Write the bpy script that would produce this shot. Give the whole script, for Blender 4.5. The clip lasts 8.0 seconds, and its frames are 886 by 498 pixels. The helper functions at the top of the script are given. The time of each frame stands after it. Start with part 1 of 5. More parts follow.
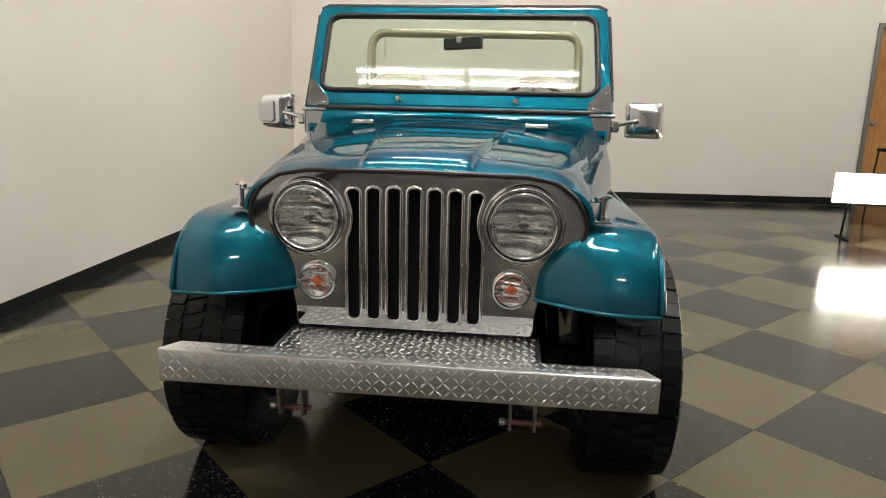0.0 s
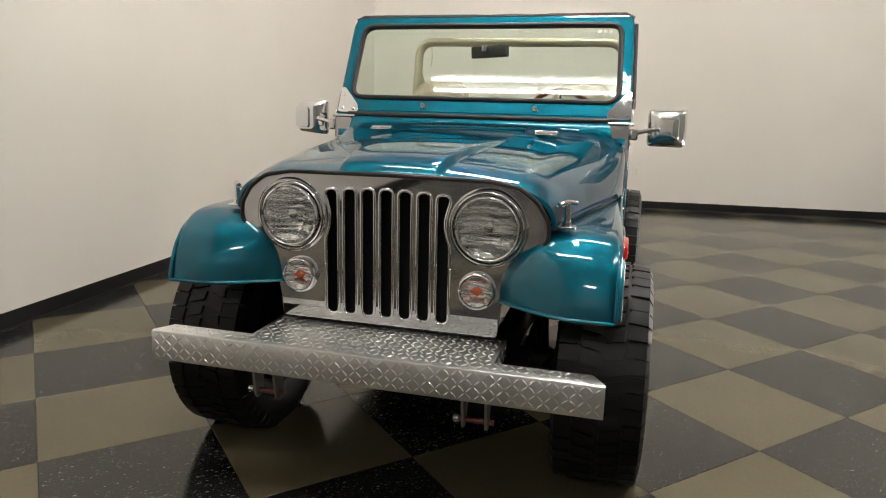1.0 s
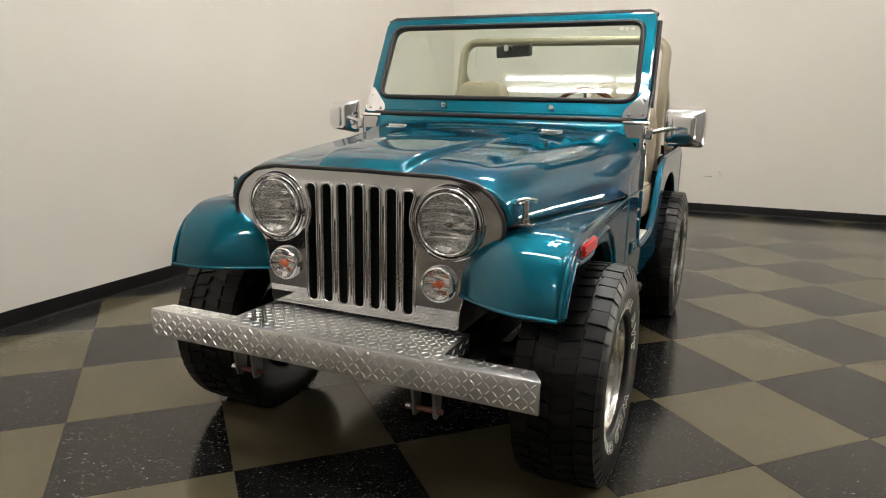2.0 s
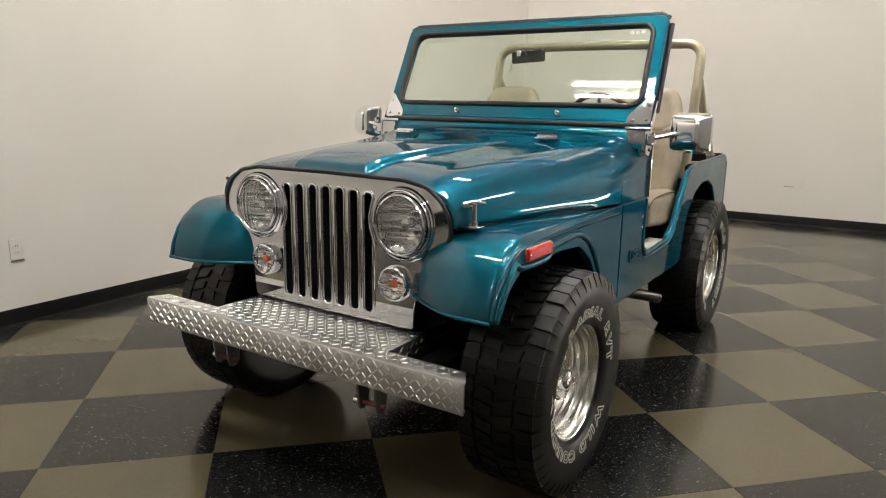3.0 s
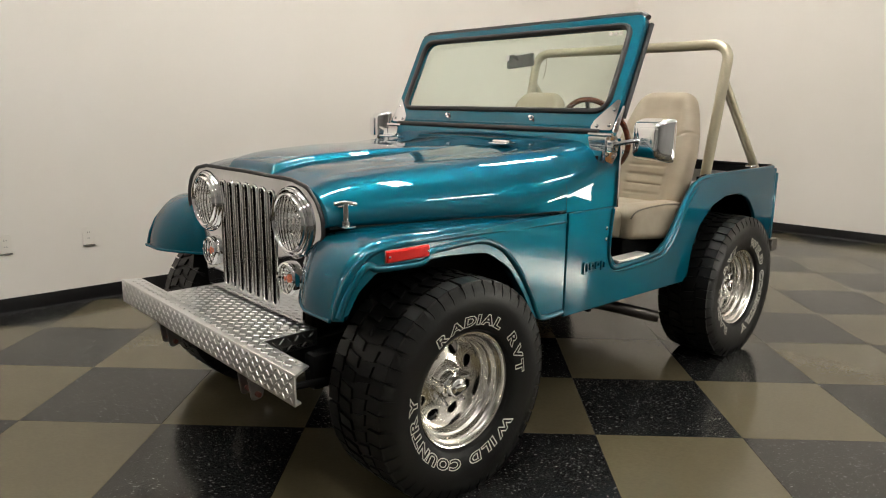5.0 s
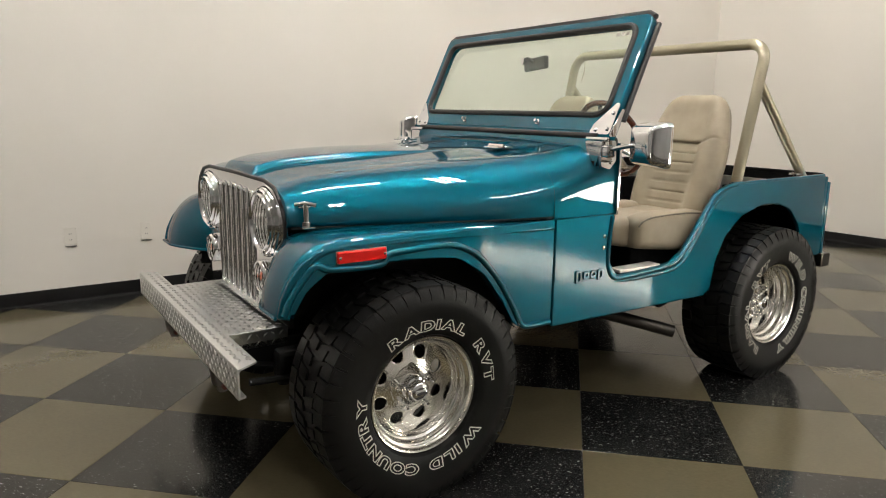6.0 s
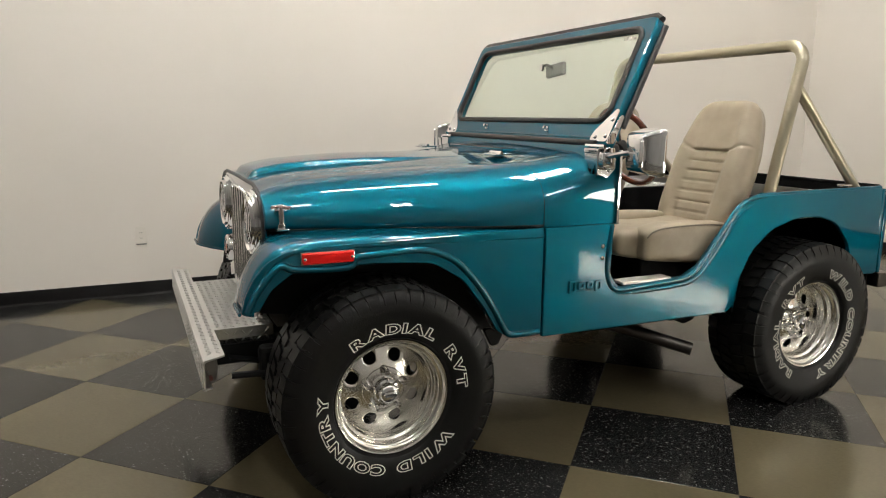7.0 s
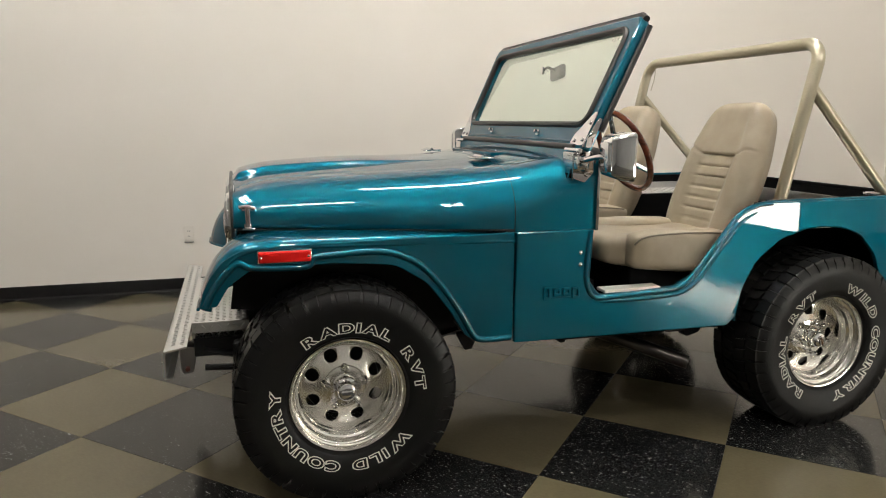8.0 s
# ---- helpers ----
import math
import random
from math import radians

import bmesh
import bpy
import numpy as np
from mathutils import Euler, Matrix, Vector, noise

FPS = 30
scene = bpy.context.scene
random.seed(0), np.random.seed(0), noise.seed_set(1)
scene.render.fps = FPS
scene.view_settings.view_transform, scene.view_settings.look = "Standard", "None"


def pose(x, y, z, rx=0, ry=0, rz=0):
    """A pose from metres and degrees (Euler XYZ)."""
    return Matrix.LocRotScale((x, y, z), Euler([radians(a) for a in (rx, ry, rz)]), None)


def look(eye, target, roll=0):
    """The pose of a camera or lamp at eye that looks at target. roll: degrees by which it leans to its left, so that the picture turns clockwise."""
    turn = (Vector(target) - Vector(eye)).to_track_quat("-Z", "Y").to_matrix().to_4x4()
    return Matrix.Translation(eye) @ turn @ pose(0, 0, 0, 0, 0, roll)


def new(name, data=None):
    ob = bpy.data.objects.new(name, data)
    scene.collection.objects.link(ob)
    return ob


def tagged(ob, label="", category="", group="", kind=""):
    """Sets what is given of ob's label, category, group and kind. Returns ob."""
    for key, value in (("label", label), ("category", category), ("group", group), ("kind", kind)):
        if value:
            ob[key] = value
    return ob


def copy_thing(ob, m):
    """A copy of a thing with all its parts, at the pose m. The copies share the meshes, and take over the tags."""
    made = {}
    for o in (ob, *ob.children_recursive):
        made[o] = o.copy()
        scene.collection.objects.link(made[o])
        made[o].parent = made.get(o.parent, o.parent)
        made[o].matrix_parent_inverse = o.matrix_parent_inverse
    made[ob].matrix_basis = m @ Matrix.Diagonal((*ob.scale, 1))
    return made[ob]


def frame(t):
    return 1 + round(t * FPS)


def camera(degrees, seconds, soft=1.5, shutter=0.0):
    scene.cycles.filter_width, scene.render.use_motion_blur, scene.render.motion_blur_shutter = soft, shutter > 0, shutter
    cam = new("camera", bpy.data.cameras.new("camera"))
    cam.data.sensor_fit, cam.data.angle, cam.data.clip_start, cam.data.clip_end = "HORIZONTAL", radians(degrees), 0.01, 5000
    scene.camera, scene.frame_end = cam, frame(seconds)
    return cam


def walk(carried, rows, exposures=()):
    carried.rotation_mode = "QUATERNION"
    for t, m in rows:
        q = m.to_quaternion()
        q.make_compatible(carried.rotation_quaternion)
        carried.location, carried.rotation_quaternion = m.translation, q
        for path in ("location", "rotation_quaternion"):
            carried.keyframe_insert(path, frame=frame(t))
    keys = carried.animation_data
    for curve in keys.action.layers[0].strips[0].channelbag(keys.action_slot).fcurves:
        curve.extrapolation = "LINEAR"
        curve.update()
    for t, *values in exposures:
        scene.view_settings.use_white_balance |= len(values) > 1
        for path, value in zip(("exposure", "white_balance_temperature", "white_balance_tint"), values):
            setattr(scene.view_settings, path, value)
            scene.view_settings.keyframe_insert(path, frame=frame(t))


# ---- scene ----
cam = camera(65.5, 8.0, soft=1.1)
PATH = [
    (0, (0.294, -2.406, 1.311), (0.089, -0.468, 0.859), 1.3),
    (0.5, (0.496, -2.418, 1.314), (0.13, -0.504, 0.863), 1.4),
    (1, (0.724, -2.411, 1.316), (0.218, -0.526, 0.88), 1.3),
    (1.5, (0.951, -2.381, 1.32), (0.298, -0.543, 0.88), 1.2),
    (3, (1.619, -2.135, 1.32), (0.553, -0.497, 0.893), 0.9),
    (3.5, (1.815, -2.018, 1.317), (0.653, -0.447, 0.892), 1.0),
    (4, (2.01, -1.883, 1.315), (0.756, -0.382, 0.895), 1.0),
    (4.5, (2.188, -1.731, 1.317), (0.842, -0.311, 0.9), 0.9),
    (6, (2.623, -1.19, 1.316), (1.0, -0.092, 0.916), 0.8),
    (6.5, (2.758, -0.987, 1.318), (1.041, -0.042, 0.918), 0.7),
    (7, (2.867, -0.795, 1.315), (1.085, 0.029, 0.935), 0.6),
    (7.5, (2.967, -0.583, 1.314), (1.128, 0.107, 0.935), 0.5),
    (8, (3.045, -0.364, 1.313), (1.164, 0.206, 0.945), 0.4),
]
walk(cam, [(t, look(eye, target, roll)) for t, eye, target, roll in PATH])


# ---- world ----
world = bpy.data.worlds.new("world")
world.use_nodes = True
world.node_tree.nodes["Background"].inputs[0].default_value = (0.5, 0.52, 0.55, 1)
world.node_tree.nodes["Background"].inputs[1].default_value = 0.02
scene.world = world
TUBE_POWER = 148.0
FRONT_POWER = 85.0
BANK_POWER = 22.0
scene.view_settings.exposure = 0.04


# ---- materials ----
def material(name, color, rough=0.5, metal=0.0, **more):
    m = bpy.data.materials.new(name)
    m.use_nodes = True
    b = m.node_tree.nodes["Principled BSDF"]
    b.inputs["Base Color"].default_value = (*color, 1)
    b.inputs["Roughness"].default_value = rough
    b.inputs["Metallic"].default_value = metal
    for key, value in more.items():
        b.inputs[key.replace("_", " ")].default_value = value
    return m


def node(m, kind, **values):
    n = m.node_tree.nodes.new(kind)
    for key, value in values.items():
        n.inputs[key.replace("_", " ")].default_value = value
    return n


def join(m, a, out, b, into):
    m.node_tree.links.new(a.outputs[out], b.inputs[into])


def shader(m):
    return m.node_tree.nodes["Principled BSDF"]


def mottle(m, dark, light, scale, detail=5.0, low=0.35, high=0.65):
    """Colour that wanders between two tones."""
    co = node(m, "ShaderNodeTexCoord")
    n = node(m, "ShaderNodeTexNoise", Scale=scale, Detail=detail)
    ramp = node(m, "ShaderNodeValToRGB")
    ramp.color_ramp.elements[0].position, ramp.color_ramp.elements[0].color = low, (*dark, 1)
    ramp.color_ramp.elements[1].position, ramp.color_ramp.elements[1].color = high, (*light, 1)
    join(m, co, "Object", n, "Vector")
    join(m, n, "Fac", ramp, "Fac")
    join(m, ramp, "Color", shader(m), "Base Color")
    return ramp


def relief(m, scale, strength, distance=0.002, detail=4.0, rough=None):
    """Fine bump, and roughness that wanders between two values."""
    co = node(m, "ShaderNodeTexCoord")
    n = node(m, "ShaderNodeTexNoise", Scale=scale, Detail=detail)
    bump = node(m, "ShaderNodeBump", Strength=strength, Distance=distance)
    join(m, co, "Object", n, "Vector")
    join(m, n, "Fac", bump, "Height")
    join(m, bump, "Normal", shader(m), "Normal")
    if rough:
        wide = node(m, "ShaderNodeTexNoise", Scale=scale * 0.07, Detail=3.0)
        span = node(m, "ShaderNodeMapRange")
        span.inputs["To Min"].default_value, span.inputs["To Max"].default_value = rough
        join(m, co, "Object", wide, "Vector")
        join(m, wide, "Fac", span, "Value")
        join(m, span, "Result", shader(m), "Roughness")


def car_paint():
    m = material("teal_paint", (0.002, 0.12, 0.15), 0.42, 0.75, Coat_Weight=1.0, Coat_Roughness=0.01, Coat_IOR=1.5, Specular_IOR_Level=0.0, Specular_Tint=(0.0, 0.08, 0.16, 1))
    co = node(m, "ShaderNodeTexCoord")
    flake = node(m, "ShaderNodeTexVoronoi", Scale=1600.0)
    ramp = node(m, "ShaderNodeValToRGB")
    ramp.color_ramp.elements[0].color, ramp.color_ramp.elements[1].color = (0.001, 0.080, 0.120, 1), (0.002, 0.132, 0.196, 1)
    join(m, co, "Object", flake, "Vector")
    join(m, flake, "Color", ramp, "Fac")
    join(m, ramp, "Color", shader(m), "Base Color")
    peel = node(m, "ShaderNodeTexNoise", Scale=60.0, Detail=2.0)
    bump = node(m, "ShaderNodeBump", Strength=0.01, Distance=0.002)
    join(m, co, "Object", peel, "Vector")
    join(m, peel, "Fac", bump, "Height")
    wavy = node(m, "ShaderNodeTexNoise", Scale=5.0, Detail=1.0)
    sway = node(m, "ShaderNodeBump", Strength=0.04, Distance=0.01)
    join(m, co, "Object", wavy, "Vector")
    join(m, wavy, "Fac", sway, "Height")
    join(m, sway, "Normal", bump, "Normal")
    join(m, bump, "Normal", shader(m), "Coat Normal")
    return m


def tile_material(name, dark):
    m = material(name, (0.2, 0.2, 0.2), 0.16, 0.0, Specular_IOR_Level=0.4, Specular_Tint=(1.0, 0.93, 0.8, 1))
    co = node(m, "ShaderNodeTexCoord")
    info = node(m, "ShaderNodeObjectInfo")
    shift = m.node_tree.nodes.new("ShaderNodeVectorMath")
    shift.operation = "ADD"
    times = m.node_tree.nodes.new("ShaderNodeVectorMath")
    times.operation = "SCALE"
    times.inputs["Scale"].default_value = 37.0
    join(m, info, "Random", times, 0)
    join(m, co, "Object", shift, 0)
    join(m, times, "Vector", shift, 1)
    chips = node(m, "ShaderNodeTexNoise", Scale=74.0 if dark else 60.0, Detail=2.0, Roughness=0.55, Distortion=0.4)
    slant = node(m, "ShaderNodeMapping")
    slant.inputs["Scale"].default_value = (1.0, 2.4, 1.0)
    slant.inputs["Rotation"].default_value = (0, 0, 0.6)
    cloud = node(m, "ShaderNodeTexNoise", Scale=3.0, Detail=4.0)
    join(m, shift, "Vector", slant, "Vector")
    join(m, slant, "Vector", chips, "Vector")
    join(m, shift, "Vector", cloud, "Vector")
    ramp = node(m, "ShaderNodeValToRGB")
    e = ramp.color_ramp.elements
    if dark:
        e[0].position, e[0].color = 0.655, (0.012, 0.012, 0.012, 1)
        e[1].position, e[1].color = 0.71, (0.32, 0.32, 0.30, 1)
    else:
        e[0].position, e[0].color = 0.3, (0.095, 0.080, 0.047, 1)
        e[1].position, e[1].color = 0.74, (0.109, 0.092, 0.055, 1)
    mix = node(m, "ShaderNodeMix")
    mix.data_type, mix.blend_type = "RGBA", "MULTIPLY"
    mix.inputs["Factor"].default_value = 0.16
    join(m, chips, "Fac", ramp, "Fac")
    join(m, ramp, "Color", mix, 6)
    join(m, cloud, "Fac", mix, 7)
    join(m, mix, 2, shader(m), "Base Color")
    span = node(m, "ShaderNodeMapRange")
    span.inputs["To Min"].default_value, span.inputs["To Max"].default_value = 0.11, 0.2
    join(m, cloud, "Fac", span, "Value")
    join(m, span, "Result", shader(m), "Roughness")
    wave = node(m, "ShaderNodeTexNoise", Scale=9.0, Detail=2.0)
    bump = node(m, "ShaderNodeBump", Strength=0.03, Distance=0.004)
    join(m, co, "Object", wave, "Vector")
    join(m, wave, "Fac", bump, "Height")
    join(m, bump, "Normal", shader(m), "Normal")
    return m


def wood_material(name, dark, light, scale, rough):
    m = material(name, light, rough, Coat_Weight=0.3, Coat_Roughness=0.15)
    co = node(m, "ShaderNodeTexCoord")
    mp = node(m, "ShaderNodeMapping")
    mp.inputs["Scale"].default_value = scale
    n = node(m, "ShaderNodeTexNoise", Scale=6.0, Detail=6.0, Distortion=0.6)
    ramp = node(m, "ShaderNodeValToRGB")
    ramp.color_ramp.elements[0].position, ramp.color_ramp.elements[0].color = 0.3, (*dark, 1)
    ramp.color_ramp.elements[1].position, ramp.color_ramp.elements[1].color = 0.7, (*light, 1)
    join(m, co, "Object", mp, "Vector")
    join(m, mp, "Vector", n, "Vector")
    join(m, n, "Fac", ramp, "Fac")
    join(m, ramp, "Color", shader(m), "Base Color")
    return m


def glow(name, color, strength):
    m = material(name, color, 0.4)
    shader(m).inputs["Emission Color"].default_value = (*color, 1)
    shader(m).inputs["Emission Strength"].default_value = strength
    return m


PAINT = car_paint()
CHROME = material("chrome", (0.84, 0.84, 0.85), 0.05, 1.0)
relief(CHROME, 20.0, 0.008)
STEEL = material("polished_steel", (0.76, 0.76, 0.77), 0.04, 1.0)
relief(STEEL, 14.0, 0.012, rough=(0.02, 0.06))
TREADPLATE = material("treadplate_aluminium", (0.74, 0.735, 0.72), 0.2, 1.0)
relief(TREADPLATE, 90.0, 0.05, rough=(0.26, 0.38))
BRUSHED = material("brushed_aluminium", (0.82, 0.80, 0.75), 0.5, 0.55)
relief(BRUSHED, 120.0, 0.06, rough=(0.42, 0.58))
ALLOY = material("polished_alloy", (0.88, 0.86, 0.81), 0.13, 1.0)
relief(ALLOY, 40.0, 0.012, rough=(0.15, 0.27))
RUBBER = material("tyre_rubber", (0.0052, 0.0051, 0.0048), 0.45, Specular_IOR_Level=0.28)
relief(RUBBER, 180.0, 0.25, rough=(0.32, 0.5))
SEAL = material("black_rubber_seal", (0.012, 0.012, 0.012), 0.45)
relief(SEAL, 200.0, 0.1)
BLACK = material("black_paint", (0.006, 0.006, 0.006), 0.5, Specular_IOR_Level=0.25)
relief(BLACK, 120.0, 0.3, rough=(0.4, 0.65))
LINER = material("black_bed_liner", (0.005, 0.005, 0.005), 0.8, Specular_IOR_Level=0.04)
relief(LINER, 300.0, 0.6)
LETTER = material("white_letter_rubber", (0.82, 0.79, 0.7), 0.55)
relief(LETTER, 300.0, 0.1)
BOWL = material("lamp_reflector", (0.98, 0.98, 0.97), 0.19, 1.0)
ribs = node(BOWL, "ShaderNodeTexWave", Scale=8.0, Distortion=2.2, Detail=1.0, Detail_Scale=1.5)
ribs.bands_direction = "Z"
ribs_bump = node(BOWL, "ShaderNodeBump", Strength=0.9, Distance=0.012)
join(BOWL, node(BOWL, "ShaderNodeTexCoord"), "Object", ribs, "Vector")
join(BOWL, ribs, "Fac", ribs_bump, "Height")
join(BOWL, ribs_bump, "Normal", shader(BOWL), "Normal")
STEELDARK = material("heat_stained_steel", (0.1, 0.092, 0.084), 0.3, 1.0)
relief(STEELDARK, 40.0, 0.1, rough=(0.22, 0.45))
EARSTEEL = material("worn_bracket_steel", (0.30, 0.285, 0.275), 0.4, 0.85)
relief(EARSTEEL, 60.0, 0.2, rough=(0.3, 0.5))
RUSTPIN = material("rust_red_steel", (0.22, 0.085, 0.07), 0.45, 0.5)
relief(RUSTPIN, 80.0, 0.2, rough=(0.35, 0.55))
VINYL = material("tan_vinyl", (0.36, 0.295, 0.21), 0.42)
mottle(VINYL, (0.335, 0.275, 0.195), (0.375, 0.31, 0.222), 14.0)
relief(VINYL, 500.0, 0.18, 0.001, rough=(0.36, 0.5))
GOLD = material("champagne_powder_coat", (0.48, 0.43, 0.31), 0.3, 0.6, Coat_Weight=0.4, Coat_Roughness=0.2)
relief(GOLD, 350.0, 0.15, 0.001)
RED = material("red_lens", (0.68, 0.010, 0.007), 0.35, Specular_IOR_Level=0.3)
relief(RED, 90.0, 0.25)
AMBER = material("amber_bulb", (0.6, 0.13, 0.05), 0.4)
relief(AMBER, 90.0, 0.1)
WOODRIM = wood_material("dark_wheel_wood", (0.05, 0.012, 0.006), (0.16, 0.04, 0.018), (1, 1, 8), 0.15)
DOORWOOD = wood_material("oak_veneer", (0.36, 0.16, 0.05), (0.52, 0.26, 0.09), (6, 6, 0.7), 0.3)
TILE_DARK = tile_material("black_speckled_tile", True)
TILE_LIGHT = tile_material("taupe_tile", False)
WALL = material("cream_wall_paint", (0.78, 0.735, 0.67), 0.55)
mottle(WALL, (0.765, 0.72, 0.65), (0.795, 0.75, 0.685), 0.8)
relief(WALL, 130.0, 0.08, 0.002)
# grey of the walls out of view, tuned for what the car reflects
DUSK = material("unseen_wall_grey", (0.31, 0.305, 0.295), 0.6)
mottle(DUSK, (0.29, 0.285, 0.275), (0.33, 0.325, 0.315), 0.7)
CEILING = material("ceiling_paint", (0.5, 0.5, 0.48), 0.7)
mottle(CEILING, (0.47, 0.47, 0.45), (0.53, 0.53, 0.51), 0.9)
BASE = material("black_cove_base", (0.006, 0.0055, 0.0055), 0.45, Specular_IOR_Level=0.2)
relief(BASE, 20.0, 0.05)
PLATE = material("white_plastic", (0.77, 0.725, 0.655), 0.5)
relief(PLATE, 80.0, 0.03)
GREY = material("grey_frame_paint", (0.16, 0.155, 0.145), 0.45)
relief(GREY, 100.0, 0.06)
GROUT = material("floor_bedding", (0.03, 0.028, 0.025), 0.6)
relief(GROUT, 60.0, 0.2)
HOUSING = material("white_enamel", (0.75, 0.75, 0.72), 0.35)
TUBE = glow("fluorescent_tube", (1.0, 0.965, 0.92), TUBE_POWER)
# same tube at lower power, for the two front fixtures
FRONTTUBE = glow("dimmer_fluorescent_tube", (1.0, 0.965, 0.92), FRONT_POWER)
BANKTUBE = glow("bank_tube", (1.0, 0.97, 0.88), BANK_POWER)


def clear(name, color, ior=1.45, rough=0.0):
    m = material(name, color, rough, Transmission_Weight=1.0)
    shader(m).inputs["IOR"].default_value = ior
    return m


GLASS = clear("green_tinted_glass", (0.83, 0.92, 0.84))
LENS = clear("clear_lens", (0.99, 0.99, 0.985))


def fluted(m, scale):
    """Upright flutes pressed into a lamp glass."""
    co = node(m, "ShaderNodeTexCoord")
    wave = node(m, "ShaderNodeTexWave", Scale=scale)
    bump = node(m, "ShaderNodeBump", Strength=0.3, Distance=0.004)
    join(m, co, "Object", wave, "Vector")
    join(m, wave, "Fac", bump, "Height")
    join(m, bump, "Normal", shader(m), "Normal")


fluted(LENS, 15.0)


# ---- building helpers ----
def part(name, bm, mat, parent=None, label="", flat=40.0):
    """Links a bmesh as one mesh object, under a thing or a part where one is given."""
    bmesh.ops.recalc_face_normals(bm, faces=bm.faces)
    bm.edges.index_update()
    crisp = [e.index for e in bm.edges if not e.smooth]
    me = bpy.data.meshes.new(name)
    bm.to_mesh(me)
    bm.free()
    for m in mat if isinstance(mat, (list, tuple)) else (mat,):
        me.materials.append(m)
    me.polygons.foreach_set("use_smooth", [True] * len(me.polygons))
    me.set_sharp_from_angle(angle=radians(flat))
    for i in crisp:
        me.edges[i].use_edge_sharp = True
    ob = new(name, me)
    ob.parent = parent
    if label:
        ob["label"] = label
    return ob


def slab(x0, x1, y0, y1, z0, z1, bevel=0.004, seg=2, bm=None):
    bm = bm or bmesh.new()
    made = bmesh.ops.create_cube(bm, size=1)["verts"]
    bmesh.ops.scale(bm, vec=(x1 - x0, y1 - y0, z1 - z0), verts=made)
    bmesh.ops.translate(bm, vec=((x0 + x1) / 2, (y0 + y1) / 2, (z0 + z1) / 2), verts=made)
    if bevel:
        edges = list({e for v in made for e in v.link_edges})
        done = bmesh.ops.bevel(bm, geom=edges, offset=bevel, segments=seg, affect="EDGES", profile=0.5)
        soft = set(done["faces"])
        for e in {e for f in soft for e in f.edges}:
            if len({f in soft for f in e.link_faces}) == 2:
                e.smooth = False
    return bm


def add_box(bm, m, sx, sy, sz):
    """A plain box of those half sizes at the pose m."""
    c = [bm.verts.new(m @ Vector((x * sx, y * sy, z * sz))) for x in (-1, 1) for y in (-1, 1) for z in (-1, 1)]
    for f in ((0, 1, 3, 2), (4, 6, 7, 5), (0, 4, 5, 1), (2, 3, 7, 6), (0, 2, 6, 4), (1, 5, 7, 3)):
        bm.faces.new([c[i] for i in f])


def loft(rows, closed=False, caps=False, bm=None):
    """A skin over rows of points. closed: each row is a ring."""
    bm = bm or bmesh.new()
    grid = [[bm.verts.new(p) for p in row] for row in rows]
    n = len(grid[0])
    for a, b in zip(grid, grid[1:]):
        for i in range(n if closed else n - 1):
            j = (i + 1) % n
            bm.faces.new((a[i], a[j], b[j], b[i]))
    if caps:
        bm.faces.new(grid[0])
        bm.faces.new(grid[-1][::-1])
    return bm


def tube(path, r, n=10, ring=False, bm=None, squash=1.0):
    """A round bar along a path. r: a radius, or one for each point."""
    pts = [Vector(p) for p in path]
    rows, up = [], None
    for i, p in enumerate(pts):
        a = pts[i - 1] if i or ring else p
        b = pts[(i + 1) % len(pts)] if i + 1 < len(pts) or ring else p
        d = (b - a).normalized()
        if up is None:
            up = d.orthogonal().normalized()
        up = (up - d * up.dot(d)).normalized()
        side = d.cross(up)
        q = r[i] if isinstance(r, (list, tuple)) else r
        rows.append([p + up * (q * math.cos(t)) + side * (q * squash * math.sin(t)) for t in (2 * math.pi * k / n for k in range(n))])
    if ring:
        rows.append(rows[0])
        bm = loft(rows, closed=True, bm=bm)
        bmesh.ops.remove_doubles(bm, verts=bm.verts, dist=1e-5)
        return bm
    return loft(rows, closed=True, caps=True, bm=bm)


def lathe(profile, n=48, bm=None, at=(0, 0, 0)):
    """Turns (radius, height) pairs round the x axis."""
    bm = bm or bmesh.new()
    at = Vector(at)
    rows = [[at + Vector((h, r * math.cos(t), r * math.sin(t))) for r, h in profile] for t in (2 * math.pi * k / n for k in range(n))]
    rows.append(rows[0])
    loft(rows, bm=bm)
    bmesh.ops.remove_doubles(bm, verts=bm.verts, dist=1e-6)
    return bm


def curve_path(pts, n=6, ring=False):
    """A smooth path through points."""
    pts = [Vector(p) for p in pts]
    out, m = [], len(pts)
    for i in range(m if ring else m - 1):
        p0 = pts[(i - 1) % m] if ring or i else pts[0]
        p1, p2 = pts[i], pts[(i + 1) % m]
        p3 = pts[(i + 2) % m] if ring or i + 2 < m else pts[-1]
        for k in range(n):
            t = k / n
            out.append(0.5 * ((2 * p1) + (p2 - p0) * t + (2 * p0 - 5 * p1 + 4 * p2 - p3) * t * t + (3 * p1 - p0 - 3 * p2 + p3) * t ** 3))
    if not ring:
        out.append(pts[-1])
    return out


